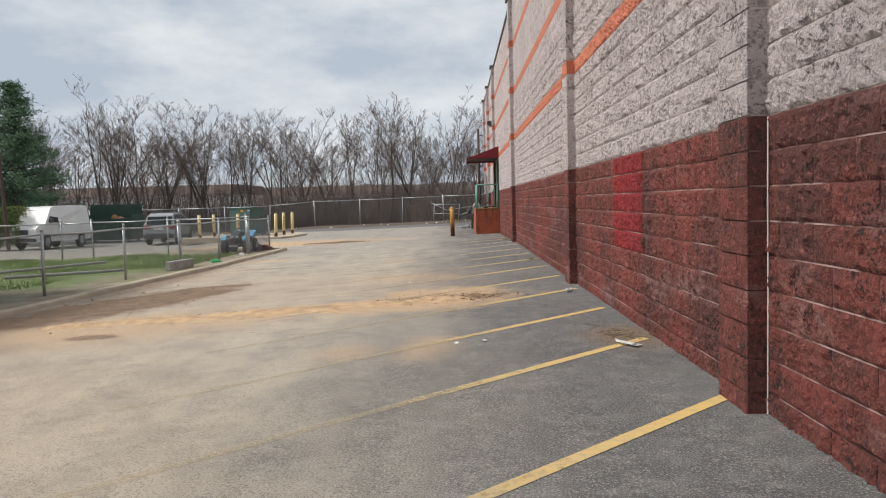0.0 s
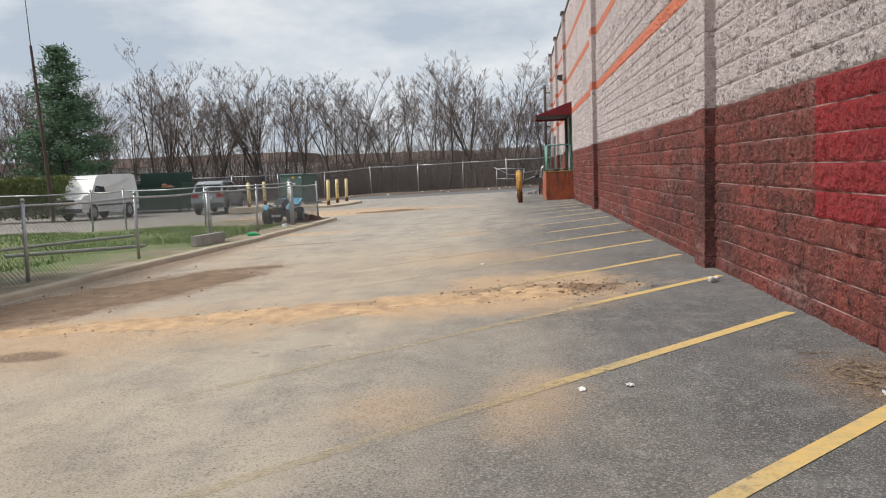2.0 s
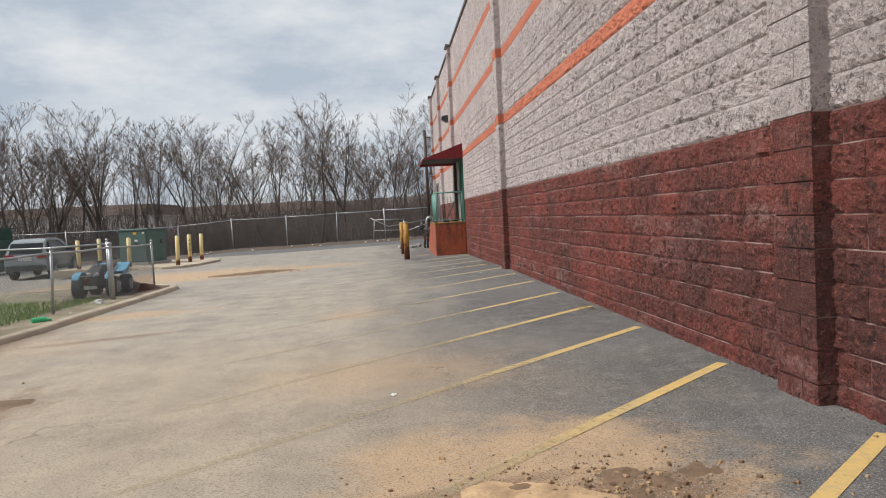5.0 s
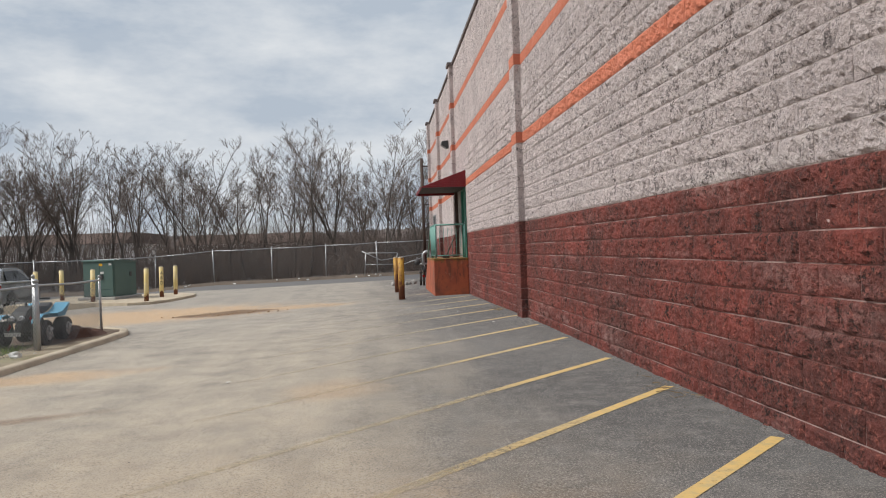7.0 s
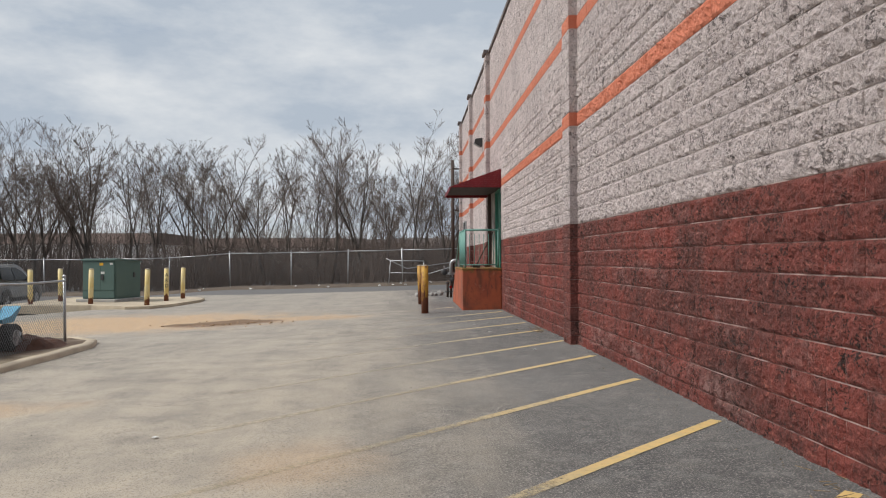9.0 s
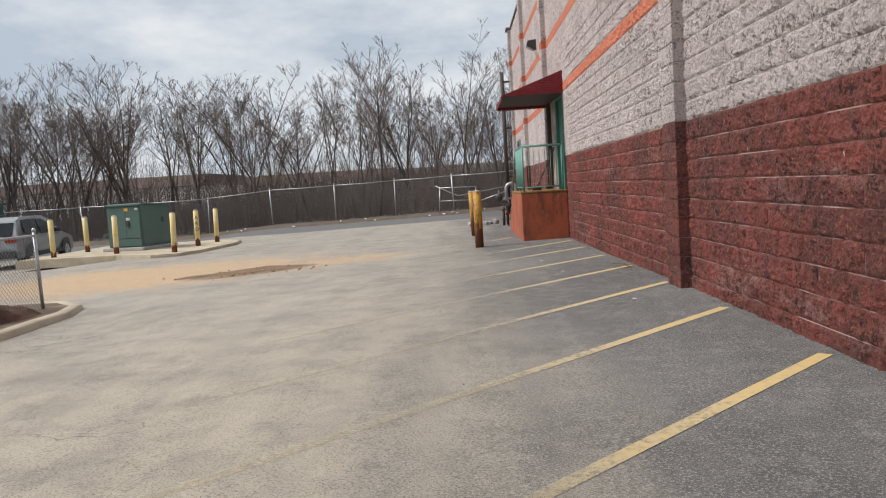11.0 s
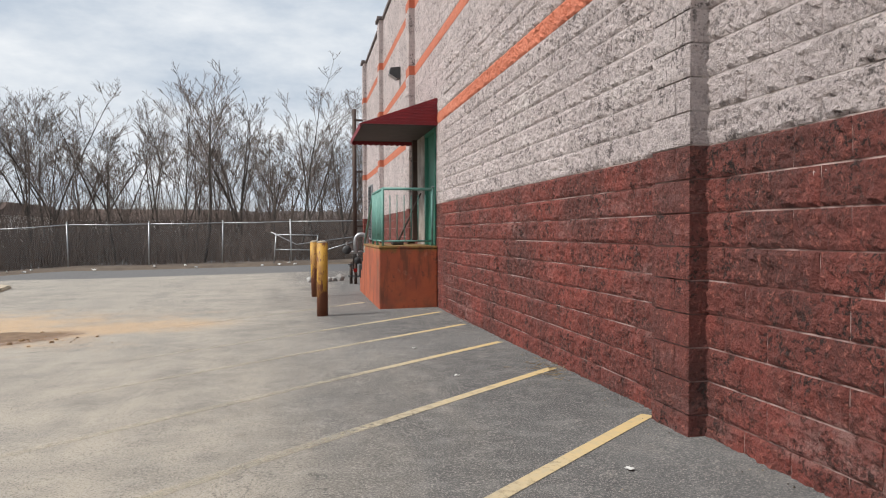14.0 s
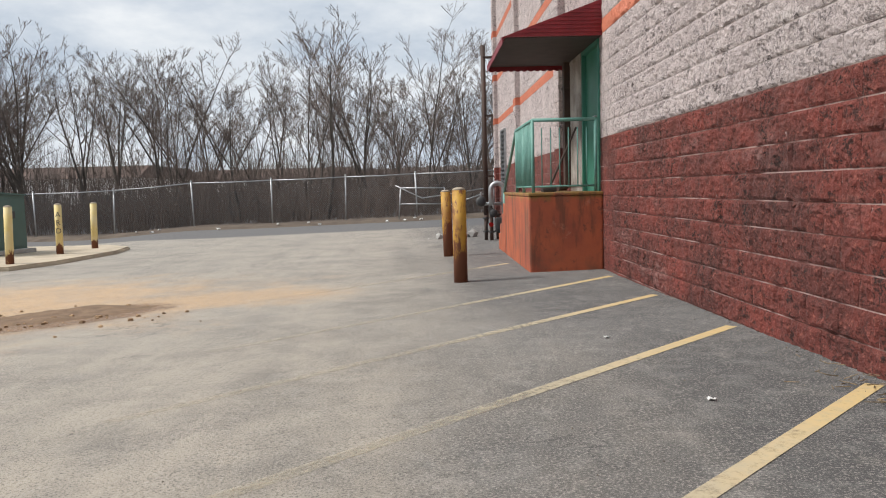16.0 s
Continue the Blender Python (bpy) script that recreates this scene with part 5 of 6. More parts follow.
def build_atv():
    x, y = -8.28, 22.75
    z = gz(-8, 24) + 0.055
    t = thing("quad_bike", pose(x, y, z, 0, 0, -88), "old sky-blue sport quad bike with fat black tyres", "quad bike")
    t.scale = (0.78, 0.80, 0.78)
    for a, b, r in ((0.55, 0.40, 0.27), (-0.55, 0.38, 0.26)):
        for s in (1, -1):
            wheel(t, a, s * b, r, 0.24, s)
    for s in (1, -1):
        bm = tube(B(), [(-0.55, s * 0.10, 0.30), (-0.25, s * 0.15, 0.24), (0.25, s * 0.15, 0.24), (0.70, s * 0.10, 0.36), (0.78, s * 0.10, 0.52), (0.45, s * 0.10, 0.66), (-0.45, s * 0.10, 0.60)], 0.020, 8)
        part("frame_tube", bm, M_ENGINE, t)
        part("wishbone", tube(B(), [(0.40, s * 0.12, 0.30), (0.55, s * 0.34, 0.28), (0.68, s * 0.12, 0.32)], 0.014, 6), M_ENGINE, t)
        part("damper", tube(B(), [(0.52, s * 0.13, 0.62), (0.55, s * 0.30, 0.30)], [0.028, 0.034], 8), M_TAIL, t)
        # arched front guard
        bm = B()
        top = [(0.55 + 0.37 * math.cos(u), 0.40 + 0.27 * math.sin(u)) for u in [0.45 + 1.9 * k / 8 for k in range(9)]]
        prism(bm, top + [(p, q - 0.025) for p, q in reversed(top)], s * 0.30, s * 0.46, "y")
        part("front_guard", bm, M_BLUE, t, "faded sky-blue plastic guard")
        # swept tail guard
        bm = B()
        prism(bm, [(-0.18, 0.62), (-0.50, 0.66), (-0.88, 0.82), (-0.90, 0.79), (-0.62, 0.54), (-0.25, 0.54)], s * 0.13, s * 0.42, "y")
        part("tail_guard", bm, M_BLUE, t, "sky-blue upswept tail guard")
        part("grip", tube(B(), [(0.20, s * 0.26, 0.97), (0.14, s * 0.40, 0.96)], 0.022, 8), M_RUBBER, t)
        part("headlight", tube(B(), [(0.76, s * 0.09, 0.60), (0.84, s * 0.09, 0.59)], [0.06, 0.05], 12), M_LAMP, t)
        part("footpeg", tube(B(), [(-0.02, s * 0.14, 0.26), (-0.02, s * 0.36, 0.26)], 0.018, 6), M_ENGINE, t)
    part("rear_axle", tube(B(), [(-0.55, -0.36, 0.26), (-0.55, 0.36, 0.26)], 0.03, 8), M_ENGINE, t)
    bm = B()
    box(bm, -0.22, -0.14, 0.22, 0.22, 0.14, 0.54, 0.05)
    for k in range(5):
        box(bm, -0.02, -0.17, 0.36 + 0.035 * k, 0.20, 0.17, 0.375 + 0.035 * k)
    part("engine", bm, M_ENGINE, t)
    bm = B()
    prism(bm, [(0.84, 0.52), (0.66, 0.72), (0.28, 0.84), (0.12, 0.76), (0.10, 0.60), (0.7, 0.50)], -0.15, 0.15, "y")
    bmesh.ops.bevel(bm, geom=list(bm.edges), offset=0.02, segments=2, affect="EDGES")
    part("tank_cover", bm, M_TRIM, t)
    bm = B()
    prism(bm, [(0.14, 0.74), (0.05, 0.79), (-0.45, 0.77), (-0.75, 0.84), (-0.72, 0.76), (-0.45, 0.66), (0.1, 0.62)], -0.13, 0.13, "y")
    bmesh.ops.bevel(bm, geom=list(bm.edges), offset=0.02, segments=2, affect="EDGES")
    part("seat", bm, M_TRIM, t, "black worn seat")
    bm = tube(B(), [(0.14, -0.40, 0.96), (0.22, -0.2, 0.97), (0.30, -0.06, 0.92), (0.30, 0.06, 0.92), (0.22, 0.2, 0.97), (0.14, 0.40, 0.96)], 0.014, 8)
    part("handlebar", bm, M_TRIM, t)
    part("steering_stem", tube(B(), [(0.30, 0, 0.92), (0.45, 0, 0.6)], 0.025, 8), M_TRIM, t)
    bm = B()
    for yy in (-0.16, 0.16):
        tube(bm, [(0.72, yy, 0.34), (0.98, yy, 0.36), (0.96, yy, 0.56), (0.76, yy, 0.58)], 0.013, 6)
    tube(bm, [(0.98, -0.16, 0.36), (0.98, 0.16, 0.36)], 0.013, 6)
    tube(bm, [(0.96, -0.16, 0.56), (0.96, 0.16, 0.56)], 0.013, 6)
    part("front_bumper", bm, M_ENGINE, t)
    bm = B()
    box(bm, 0.985, -0.15, 0.26, 0.995, 0.15, 0.34, 0.003)
    part("name_plate", bm, M_PLATE, t, "small pale plate")


build_van()
build_suv()
build_dumpster()
build_transformer()
build_atv()


# ---- pine, hedge, pole and house beyond the fence ----
def build_greenery():
    rng = random.Random(9)
    mp = Mat("pine_needles", 0.8)
    needles = mp.done(mp.mix(mp.island, (0.05, 0.11, 0.055), (0.11, 0.19, 0.10)))
    t = thing("pine_tree", pose(-26.0, 41.5, -0.5), "tall dark green pine with layered ragged boughs", "tree")
    trunk = tube(B(), [(0, 0, 0), (0.1, 0, 4), (0, 0.05, 9.0)], [0.22, 0.15, 0.03], 8)
    v, f = [], []
    for lay in range(19):
        z = 1.2 + lay * 0.41
        reach = (3.3 - 2.9 * (lay / 19) ** 1.15) * rng.uniform(0.8, 1.1)
        for k in range(8):
            a = rng.uniform(0, 6.28)
            ln = reach * rng.uniform(0.65, 1.1)
            p0 = Vector((0, 0, z))
            d = Vector((math.cos(a), math.sin(a), rng.uniform(0.02, 0.28)))
            tube(trunk, [p0, p0 + d * ln * 0.6, p0 + d * ln], [0.04, 0.025, 0.01], 4, False)
            for q in range(int(150 * ln / 2) + 30):
                u = rng.random() ** 0.7
                c = p0 + d * ln * u + Vector((rng.gauss(0, 0.22), rng.gauss(0, 0.22), rng.gauss(0.06, 0.13)))
                dr = Vector((rng.gauss(0, 1), rng.gauss(0, 1), rng.gauss(0.3, 0.6))).normalized() * rng.uniform(0.10, 0.22)
                sd = dr.orthogonal().normalized() * 0.036
                b = len(v)
                v += [tuple(c - sd), tuple(c + sd), tuple(c + dr)]
                f.append((b, b + 1, b + 2))
    part("trunk", trunk, M_BARK, t)
    me = bpy.data.meshes.new("crown")
    me.from_pydata(v, [], f)
    me.materials.append(needles)
    new("crown", me).parent = t
    mh = Mat("hedge_leaves", 0.8)
    leaf = mh.done(mh.mix(mh.island, (0.07, 0.10, 0.025), (0.15, 0.17, 0.05)))
    h = thing("hedge", pose(-24.6, 35.6, -0.4, 0, 0, 8), "clipped olive-green hedge beyond the low fence", "hedge")
    v, f = [], []
    for q in range(9000):
        x, y, z = rng.uniform(-2.2, 2.2), rng.uniform(-0.7, 0.7), rng.uniform(0.1, 1.9)
        if rng.random() < 0.6:
            if rng.random() < 0.5:
                y = -0.7 + rng.random() ** 2 * 0.2
            else:
                z = 1.9 - rng.random() ** 2 * 0.2
        c = Vector((x, y, z + 0.10 * noise.noise((x * 1.5, y, 0))))
        dr = Vector((rng.gauss(0, 1), rng.gauss(0, 1), rng.gauss(0, 1))).normalized() * 0.10
        sd = dr.orthogonal().normalized() * 0.035
        b = len(v)
        v += [tuple(c - sd), tuple(c + sd), tuple(c + dr)]
        f.append((b, b + 1, b + 2))
    me = bpy.data.meshes.new("foliage")
    me.from_pydata(v, [], f)
    me.materials.append(leaf)
    new("foliage", me).parent = h
    stems = B()
    for k in range(24):
        x = rng.uniform(-2, 2)
        tube(stems, [(x, 0, 0), (x + rng.uniform(-0.3, 0.3), rng.uniform(-0.3, 0.3), 1.6)], 0.03, 4)
    part("stems_core", stems, M_BARK, h)
    p = thing("utility_pole", pose(-21.9, 33.6, -0.4), "thin rust-brown leaning pole with a whip tip", "pole")
    part("shaft", tube(B(), [(0, 0, 0), (-0.25, 0, 6.2), (-0.31, 0, 7.4)], [0.08, 0.06, 0.05], 8), M_BROWN, p)
    part("whip", tube(B(), [(-0.31, 0, 7.38), (-0.40, 0, 10.5)], [0.02, 0.012], 6), M_TRIM, p)


build_greenery()


def build_house():
    siding = plain("dark_blue_siding", (0.035, 0.05, 0.075), (0.05, 0.065, 0.09), 2.0, 0.6)
    t = thing("house", pose(-10.45, 12.35, -0.1), "dark blue clapboard house corner with white trim", "house")
    bm = B()
    box(bm, -9, -8, 0, -0.05, -0.05, 3.4)
    part("wall", bm, siding, t)
    for i in range(22):
        z = 0.15 + i * 0.148
        bm = B()
        prism(bm, [(-0.05, z), (-0.015, z), (-0.045, z + 0.15), (-0.05, z + 0.15)], -7.95, -0.16, "y")
        part("clapboard", bm, siding, t)
        bm = B()
        prism(bm, [(-0.05, z), (-0.015, z), (-0.045, z + 0.15), (-0.05, z + 0.15)], -8.9, -0.16, "x")
        part("clapboard", bm, siding, t)
    bm = B()
    box(bm, -0.16, -0.16, 0, 0.0, 0.0, 3.4, 0.01)
    part("corner_board", bm, M_WHITEPAINT, t, "white corner board")
    bm = tube(B(), [(0.07, -0.05, 3.3), (0.07, -0.05, 0.35), (0.14, -0.02, 0.15), (0.4, 0.05, 0.08)], 0.05, 8)
    part("downspout", bm, M_WHITEPAINT, t, "white downspout")
    bm = B()
    prism(bm, [(-9.4, 3.4), (0.4, 3.4), (-4.5, 6.0)], -8.4, 0.4, "y")
    part("roof", bm, M_TRIM, t)


build_house()


# ---- far building and hillside behind the woods ----
def build_distance():
    pale = plain("pale_metal_siding", (0.78, 0.74, 0.71), (0.66, 0.62, 0.60), 0.3, 0.7)
    roofm = plain("brown_roof", (0.12, 0.078, 0.063), (0.09, 0.06, 0.05), 0.3, 0.9)
    for x0, x1, y0, h in ((-82, -34, 105, 4.4), (-30, -12, 116, 4.0)):
        t = thing("warehouse", pose((x0 + x1) / 2, y0, -2.2), "long low pale warehouse with a brown roof, far off", "building")
        w = (x1 - x0) / 2
        bm = B()
        box(bm, -w, 0, 0, w, 20, h + 1.0)
        part("wall", bm, pale, t)
        bm = B()
        prism(bm, [(-0.5, h + 1.0), (20.5, h + 1.0), (18, h + 2.4), (3, h + 2.4)], -w - 0.5, w + 0.5, "x")
        part("roof", bm, roofm, t)
        for i in range(int(w / 4)):
            bm = B()
            xx = -w + 4 + 8 * i
            box(bm, xx - 1.2, -0.05, 0.4 if i % 3 else 0.0, xx + 1.2, -0.002, h * 0.8)
            part("window" if i % 3 else "door", bm, M_GLASSDK if i % 3 else roofm, t)
    bm = B()
    n = 420
    rows = []
    for j, (y, base) in enumerate(((140, -2), (150, 3.0), (165, 4.8), (210, 6.2), (240, -2))):
        rows.append([bm.verts.new((-260 + 420 * i / n, y, base * (1 + 0.35 * noise.noise((i * 0.037, j, 0))) + (1.5 * noise.noise((i * 0.9, j, 5)) if 0 < j < 4 else 0))) for i in range(n + 1)])
    for r, s in zip(rows, rows[1:]):
        for i in range(n):
            bm.faces.new((r[i], r[i + 1], s[i + 1], s[i]))
    hill = plain("far_bare_woods", (0.115, 0.088, 0.08), (0.08, 0.06, 0.055), 0.25, 1.0, 0, 0.8, 1.5)
    tagged(part("backdrop", bm, hill), "far brown hillside of leafless woods", "hill", kind="structure")
    rng = random.Random(17)
    bm = B()
    for k in range(5200):
        x, y = rng.uniform(-170, 40), rng.uniform(86, 150)
        h = rng.uniform(2.2, 5.6) * (1.0 + 0.35 * noise.noise((x * 0.06, y * 0.05, 2)))
        p = Vector((x, y, -1.0))
        q = p + Vector((rng.uniform(-0.6, 0.6), 0, h * 0.6))
        tube(bm, [p, q], [0.06, 0.04], 3, False)
        for j in range(3):
            tube(bm, [q, q + Vector((rng.uniform(-1.6, 1.6), rng.uniform(-0.5, 0.5), h * rng.uniform(0.2, 0.45)))], [0.035, 0.015], 3, False)
    tagged(part("far_woods", bm, M_TWIG), "far leafless woods along the hillside", "woods", kind="stuff")


build_distance()


# ---- things on and by the wall ----
def build_wall_things():
    for y, z, white in ((35.7, 4.80, False), (34.2, 3.62, True)):
        t = thing("wall_light" if not white else "security_camera", pose(-0.02, y, z), "dark boxy floodlight on the wall" if not white else "small white security camera on the wall above the awning", "wall light" if not white else "camera")
        bm = B()
        if white:
            box(bm, -0.06, -0.05, -0.05, 0.0, 0.05, 0.05, 0.01)
            part("bracket", bm, M_WHITEPAINT, t)
            part("barrel", tube(B(), [(-0.03, 0, 0.06), (-0.14, -0.16, 0.04)], 0.045, 10), M_WHITEPAINT, t)
            continue
        t.scale = (0.75, 0.75, 0.75)
        prism(bm, [(-0.34, -0.02), (-0.30, 0.16), (0, 0.20), (0, -0.14), (-0.10, -0.16)], -0.17, 0.17, "y")
        part("housing", bm, M_TRIM, t)
        bm = B()
        prism(bm, [(-0.345, -0.03), (-0.11, -0.172), (-0.10, -0.165), (-0.335, -0.02)], -0.14, 0.14, "y")
        part("lens", bm, M_LAMP, t, "frosted glass lens")
    t = thing("louvre_vent", pose(-0.02, 42.35, 0.95), "dark metal louvre vent set on the wall", "vent")
    for b in ((-0.06, 0, 0, 0, 0.05, 1.75), (-0.06, 1.05, 0, 0, 1.1, 1.75), (-0.06, 0.05, 0, 0, 1.05, 0.05), (-0.06, 0.05, 1.7, 0, 1.05, 1.75)):
        bm = B()
        box(bm, *b)
        part("frame", bm, M_GALV, t)
    bm = B()
    box(bm, -0.012, 0.05, 0.05, -0.004, 1.05, 1.70)
    part("backing", bm, M_TRIM, t)
    for i in range(13):
        z = 0.10 + i * 0.122
        bm = B()
        prism(bm, [(-0.06, z), (-0.055, z), (-0.014, z + 0.075), (-0.019, z + 0.075)], 0.05, 1.05, "y")
        part("slat", bm, M_TRIM, t)
    # vent pipe at the corner
    t = thing("vent_pipe", pose(-0.42, 44.9, gz(0, 45) - 0.05), "dark rusty upright pipe at the building corner", "pipe")
    part("pipe", tube(B(), [(0, 0, 0), (0, 0, 5.6)], 0.075, 12), M_BROWN, t, smooth=True)
    for z in (1.5, 3.4, 5.2):
        bm = B()
        box(bm, -0.02, -0.10, z, 0.29, 0.10, z + 0.05)
        part("strap", bm, M_BROWN, t)
    t = thing("downspout", pose(-0.025, 33.02, 0.945), "rust-brown square downspout beside the green door", "pipe")
    bm = B()
    box(bm, -0.11, -0.07, 0.06, 0.0, 0.07, 2.40, 0.012)
    part("pipe", bm, M_BROWN, t)
    for z in (0.5, 1.6):
        bm = B()
        box(bm, -0.118, -0.11, z, 0.0, 0.11, z + 0.04)
        part("strap", bm, M_BROWN, t)
    part("shoe", tube(B(), [(-0.055, 0, 0.10), (-0.10, -0.02, 0.05), (-0.22, -0.06, 0.045)], 0.045, 8), M_BROWN, t)
    # gas meter
    g0 = gz(0, 38) - 0.03
    t = thing("gas_meter", pose(-0.80, 37.2, g0), "grey gas meter set with pipes and regulators", "gas meter")
    arch = [(-0.14 * math.cos(math.pi * k / 8), 0.0, 1.10 + 0.14 * math.sin(math.pi * k / 8)) for k in range(9)]
    part("arched_riser", tube(B(), [(-0.14, 0, 0.75)] + arch + [(0.14, 0, 0.0)], 0.055, 12), M_GALV, t, "grey arched pipe", smooth=True)
    for x, y, h in ((-0.14, 0, 0.76), (0.02, 0.25, 0.62), (-0.24, 0.22, 0.55)):
        part("standpipe", tube(B(), [(x, y, 0), (x, y, h)], 0.04, 10), M_BROWN, t, "dark red-brown pipe", smooth=True)
        for z in (0.18, h - 0.08):
            part("flange", tube(B(), [(x, y, z), (x, y, z + 0.035)], 0.075, 12), M_ENGINE, t)
    part("header", tube(B(), [(-0.42, 0.02, 0.80), (0.16, 0.02, 0.80)], 0.035, 10), M_GALV, t, smooth=True)
    for x, z, r in ((-0.36, 0.86, 0.11), (-0.10, 0.60, 0.09)):
        part("regulator", tube(B(), [(x, -0.10, z), (x, -0.07, z), (x, -0.03, z), (x, 0.0, z)], [r * 0.5, r, r, r * 0.5], 14), M_TRIM, t, smooth=True)
        part("vent_cap", tube(B(), [(x, -0.05, z + r * 0.8), (x, -0.05, z + r + 0.09)], 0.022, 8), M_GALV, t)
    bm = B()
    box(bm, -0.06, -0.14, 0.22, 0.16, 0.06, 0.50, 0.03)
    part("meter_case", bm, M_ENGINE, t)
    part("valve_wheel", tube(B(), [(-0.16, -0.14, 0.36), (-0.16, -0.16, 0.36)], 0.05, 12), M_TAIL, t)
    t = thing("concrete_rubble", pose(-1.75, 38.6, gz(-1.7, 38.6)), "broken grey concrete lumps on the asphalt", "rubble")
    rng = random.Random(31)
    for k in range(7):
        bm = B()
        bmesh.ops.create_icosphere(bm, subdivisions=1, radius=rng.uniform(0.06, 0.15))
        for v in bm.verts:
            v.co *= rng.uniform(0.75, 1.2)
        o = part("lump", bm, M_SLABGREY, t)
        o.location = (rng.uniform(-0.55, 0.55), rng.uniform(-0.2, 0.2), 0.05)
    # fallen gate before the boundary fence
    t = thing("gate_frame", pose(-3.35, 49.4, gz(-3, 49)), "bent pale pipe gate leaning at the fence", "gate")
    for pts in ([(0, 0, 0), (0.1, 0, 1.25)], [(0.1, 0, 1.25), (1.75, 0, 1.22)], [(0.05, 0, 0.65), (1.7, 0, 0.62)], [(1.75, 0, 1.22), (1.62, 0, 0)], [(-0.1, 0.05, 1.35), (0.9, 0.02, 0.85), (3.2, -0.1, 1.15)], [(1.7, 0, 0.5), (3.3, -0.5, 1.0)]):
        part("pipe", tube(B(), pts, 0.021, 8), M_GALV, t, smooth=True)
    # litter along the foot of the wall
    t = thing("crushed_can", pose(-0.28, 10.15, gz(0, 10), 0, 0, 30), "crushed white drinks can on the asphalt", "litter")
    t.scale = (0.8, 0.75, 0.75)
    part("can", tube(B(), [(-0.07, 0, 0.03), (-0.05, 0, 0.035), (0.0, 0.005, 0.028), (0.05, 0, 0.034), (0.07, 0, 0.03)], [0.022, 0.033, 0.026, 0.033, 0.022], 10), M_LITTER, t)
    t = thing("broken_board", pose(-0.32, 6.55, gz(0, 6.5), 0, 0, 120), "splintered pale board by the wall", "board")
    t.scale = (0.65, 0.8, 0.8)
    for k, (a, b) in enumerate(((-0.02, 0.02), (0.05, -0.03))):
        bm = B()
        prism(bm, [(-0.22, a), (0.12, a + 0.01), (0.22, a + b), (0.1, a + 0.045), (-0.2, a + 0.04)], 0.002 + 0.02 * k, 0.018 + 0.02 * k, "z")
        part("splinter", bm, M_LITTER, t)
    rng = random.Random(6)
    straw = plain("dry_straw", (0.36, 0.27, 0.16), (0.12, 0.085, 0.055), 30.0, 0.95)
    for x, y, n in ((-0.30, 6.95, 90), (-0.16, 24.55, 50), (-0.2, 15.7, 30)):
        t = thing("twig_pile", pose(x, y, gz(x, y)), "small heap of dry twigs and dead leaves by the wall", "debris")
        bm = B()
        for k in range(n):
            p = Vector((rng.gauss(0, 0.10), rng.gauss(0, 0.24), rng.uniform(0.004, 0.03)))
            a = rng.uniform(0, 6.28)
            d = Vector((math.cos(a), math.sin(a), rng.uniform(-0.1, 0.25))) * rng.uniform(0.03, 0.12)
            tube(bm, [p, p + d], [0.0035, 0.002], 3, False)
        tagged(part("twigs", bm, straw, t), kind="stuff")
    rng = random.Random(5)
    for x, y in ((-1.75, 6.9), (-1.5, 6.95), (-2.5, 12.2), (-1.0, 24.6), (-1.1, 26.3), (-2.3, 38.5), (-6.6, 27.6), (-0.7, 21.9), (-4.1, 17.6), (-7.5, 19.2), (-7.45, 20.9)):
        t = thing("paper_scrap", pose(x, y, gz(x, y) + (0.075 if x < -7.4 else 0.004), 0, 0, rng.uniform(0, 180)), "crumpled white paper scrap on the ground", "litter", "scraps of litter")
        bm = B()
        bmesh.ops.create_grid(bm, x_segments=4, y_segments=3, size=0.015)
        for v in bm.verts:
            v.co.z = rng.uniform(0.001, 0.014)
            v.co.x *= 1.3
        bmesh.ops.solidify(bm, geom=bm.faces[:], thickness=0.003)
        part("sheet", bm, M_LITTER, t)
    # slab, hoses and a green bag in the grass
    zz = gz(-8, 18) + 0.055
    t = thing("concrete_slab", pose(-7.85, 16.7, zz, 0, 0, 80), "flat grey concrete slab leaning on the soil", "slab")
    bm = B()
    box(bm, -0.48, -0.06, 0.0, 0.48, 0.06, 0.20, 0.015)
    part("block", bm, M_SLABGREY, t)
    t = thing("drain_hose", pose(0, 0, zz), "long pale corrugated hose lying in the grass", "hose")
    part("hose", tube(B(), [(-12.3, 14.9, 0.05), (-11.6, 16.0, 0.06), (-11.0, 17.6, 0.06), (-10.5, 18.9, 0.05)], 0.032, 8), M_SLABGREY, t)
    t = thing("drain_hose", pose(0, 0, zz), "short pale corrugated hose lying in the grass", "hose")
    part("hose", tube(B(), [(-10.8, 15.1, 0.04), (-10.0, 15.5, 0.05), (-9.3, 15.9, 0.05), (-8.95, 16.4, 0.04)], 0.032, 8), M_SLABGREY, t)
    t = thing("plastic_bag", pose(-7.62, 20.7, zz - 0.02), "crumpled white plastic bag by the fence post", "litter")
    bm = B()
    bmesh.ops.create_icosphere(bm, subdivisions=2, radius=0.10)
    for v in bm.verts:
        v.co = v.co * (0.8 + 0.5 * noise.noise(v.co * 14)) + Vector((0, 0, 0.06))
        v.co.z = max(0.0, v.co.z * 0.8)
    part("bag", bm, M_LITTER, t)
    t = thing("green_bottle", pose(-7.6, 18.4, zz - 0.02, 0, 0, 40), "crumpled bright green plastic bottle on the soil", "litter")
    part("bottle", tube(B(), [(-0.12, 0, 0.05), (0.06, 0, 0.05), (0.1, 0, 0.045), (0.15, 0, 0.045)], [0.045, 0.05, 0.02, 0.018], 10), plain("green_plastic", (0.03, 0.4, 0.14), (0.05, 0.5, 0.2), 10, 0.3), t)


build_wall_things()


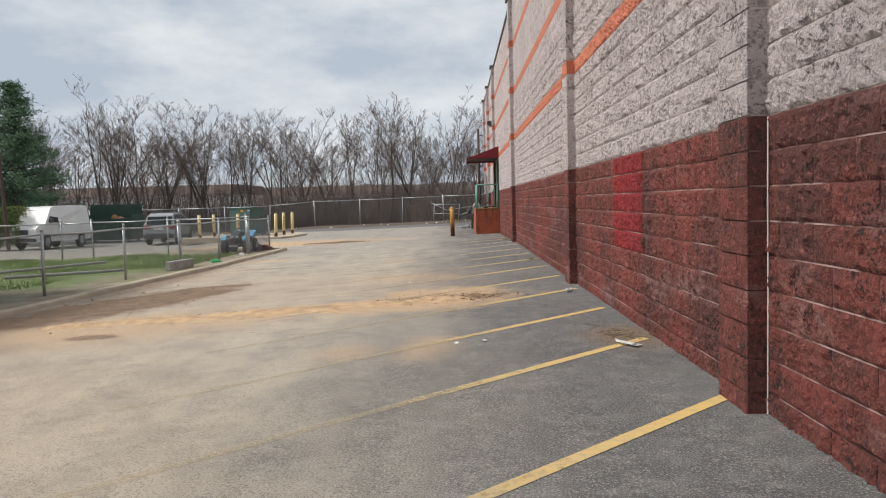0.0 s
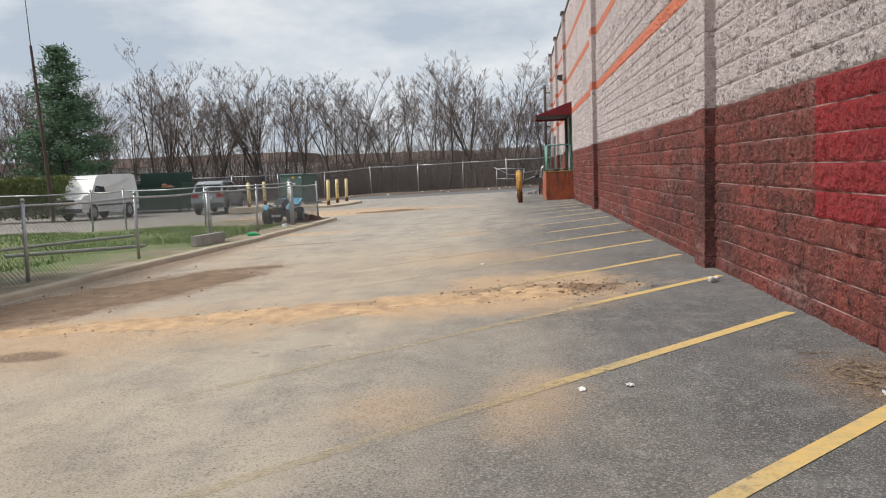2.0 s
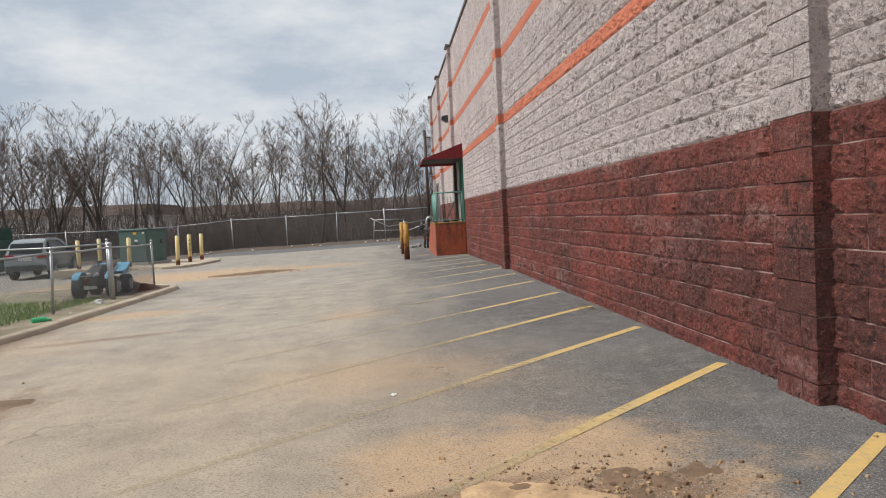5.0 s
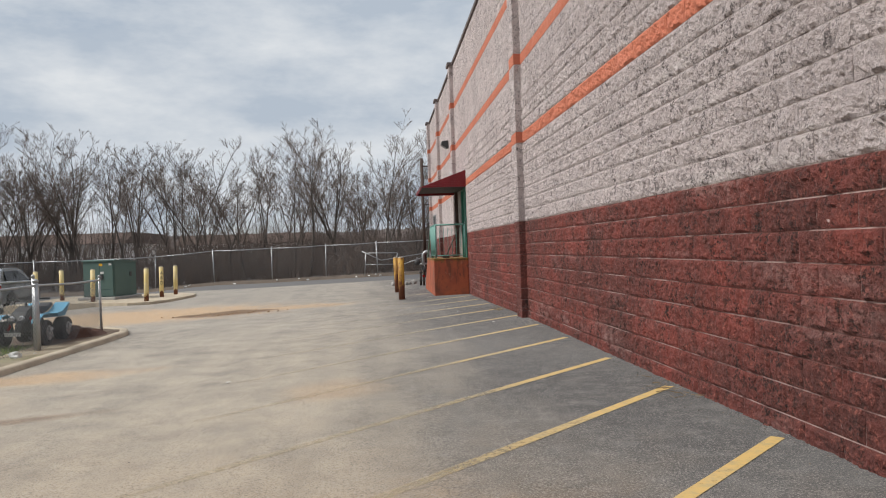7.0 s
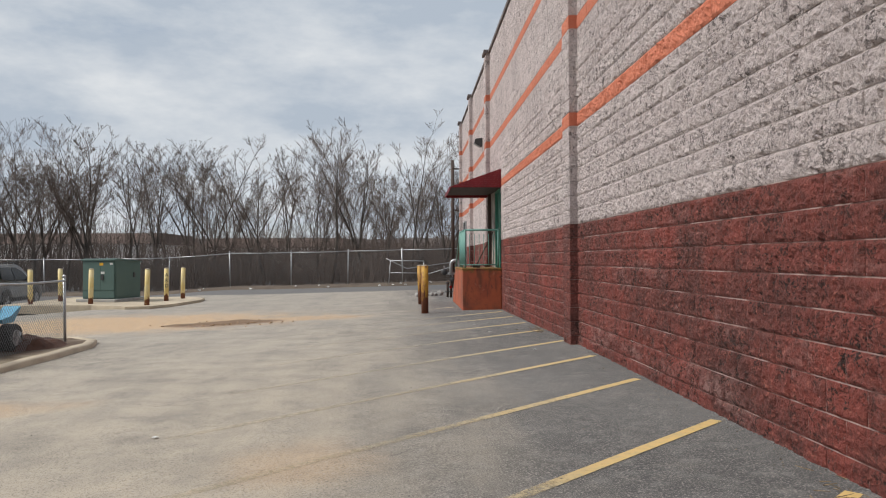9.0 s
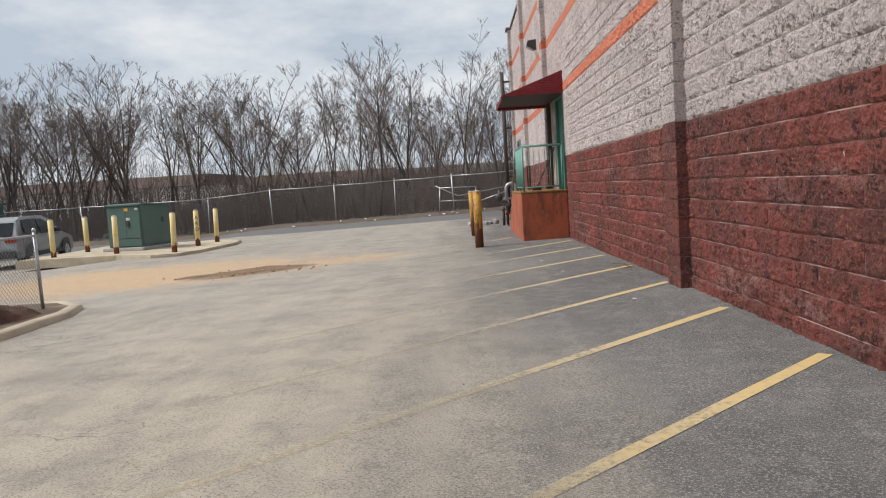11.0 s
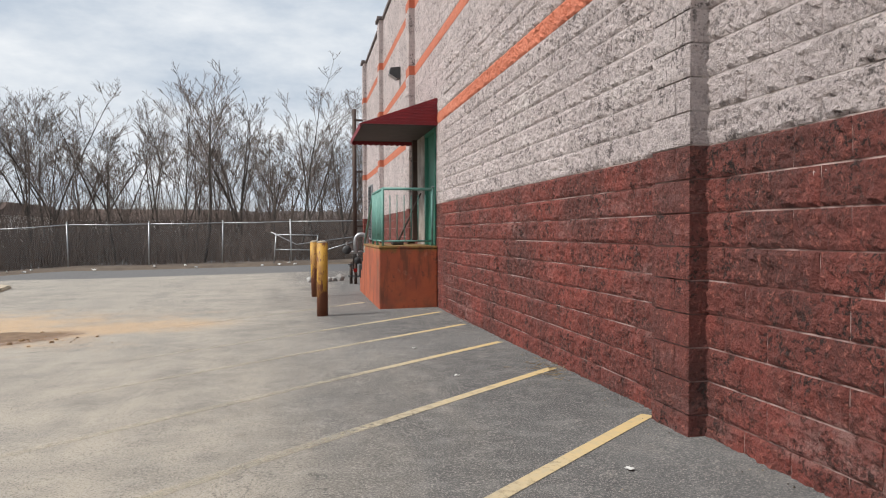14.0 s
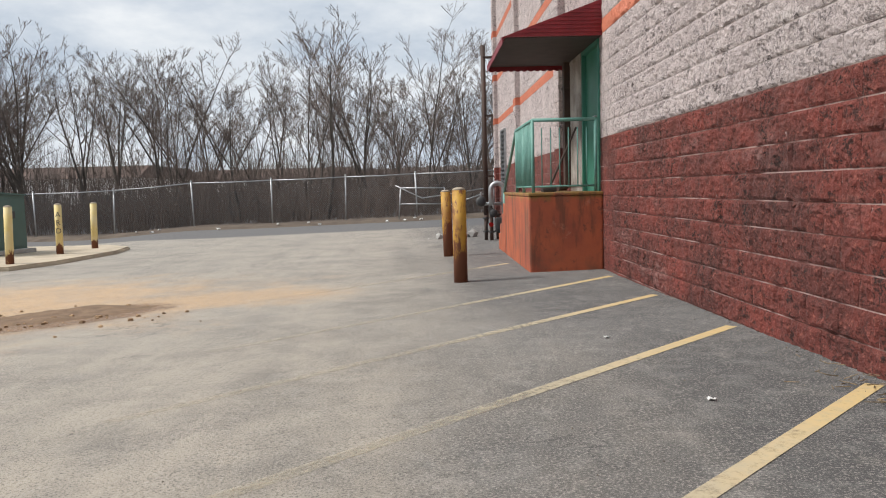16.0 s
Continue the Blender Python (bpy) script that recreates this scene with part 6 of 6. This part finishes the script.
def build_far_verge():
    rng = random.Random(8)
    bm = B()
    n = 160
    rows = []
    for j, (y, h) in enumerate(((49.0, -0.06), (49.35, 0.08), (49.9, 0.14), (52.5, 0.10), (54.0, -0.1))):
        rows.append([bm.verts.new((-46 + 54 * i / n, y + 0.12 * noise.noise((i * 0.6, j, 0)), gz(-46 + 54 * i / n, 50) + h + 0.05 * noise.noise((i * 0.8, j, 4)))) for i in range(n + 1)])
    for r, q in zip(rows, rows[1:]):
        for i in range(n):
            bm.faces.new((r[i], r[i + 1], q[i + 1], q[i]))
    mat = plain("leaf_litter_soil", (0.085, 0.064, 0.05), (0.14, 0.108, 0.082), 1.5, 0.95, 0, 0.8, 14)
    tagged(part("bank", bm, mat), "low leaf-strewn soil bank under the boundary fence", "ground", kind="structure")
    for k in range(14):
        x, y = rng.uniform(-16, 0), rng.uniform(48.6, 49.6)
        t = thing("paper_scrap", pose(x, y, gz(x, 50) + (0.09 if y > 49.3 else 0.02), 0, 0, rng.uniform(0, 180)), "pale litter scrap at the foot of the boundary fence", "litter", "scraps of litter")
        bm = B()
        bmesh.ops.create_grid(bm, x_segments=3, y_segments=3, size=rng.uniform(0.03, 0.07))
        for v in bm.verts:
            v.co.z = rng.uniform(0.01, 0.09)
        bmesh.ops.solidify(bm, geom=bm.faces[:], thickness=0.004)
        part("sheet", bm, M_LITTER, t)


build_far_verge()


def build_pallets():
    wood = plain("weathered_pallet_wood", (0.22, 0.17, 0.125), (0.14, 0.108, 0.082), 4.0, 0.9, 0, 0.4)
    t = thing("timber_pallet", pose(-19.6, 24.9, gz(-19.6, 24.9) + 0.02, 0, 0, 20), "grey weathered timber pallet in an untidy stack", "pallet", "stacked pallets")
    for i in range(6):
        bm = B()
        box(bm, -0.6, -0.5 + 0.18 * i, 0.10, 0.6, -0.39 + 0.18 * i, 0.125, 0.004)
        part("slat", bm, wood, t)
    for x in (-0.55, -0.05, 0.45):
        bm = B()
        box(bm, x, -0.5, 0, x + 0.1, 0.5, 0.099, 0.004)
        part("bearer", bm, wood, t)
    for k in range(1, 6):
        copy_thing(t, pose(-19.6 + 0.04 * math.sin(k * 5), 24.9 + 0.05 * math.cos(k * 3), gz(-19.6, 24.9) + 0.02 + 0.127 * k, 0, 0, 20 + 6 * math.sin(k * 2.2)))
    for k in range(3):
        copy_thing(t, pose(-21.5, 25.6 + 0.05 * k, gz(-21.5, 25.6) + 0.02 + 0.127 * k, 0, 0, 70 + 5 * k))


build_pallets()
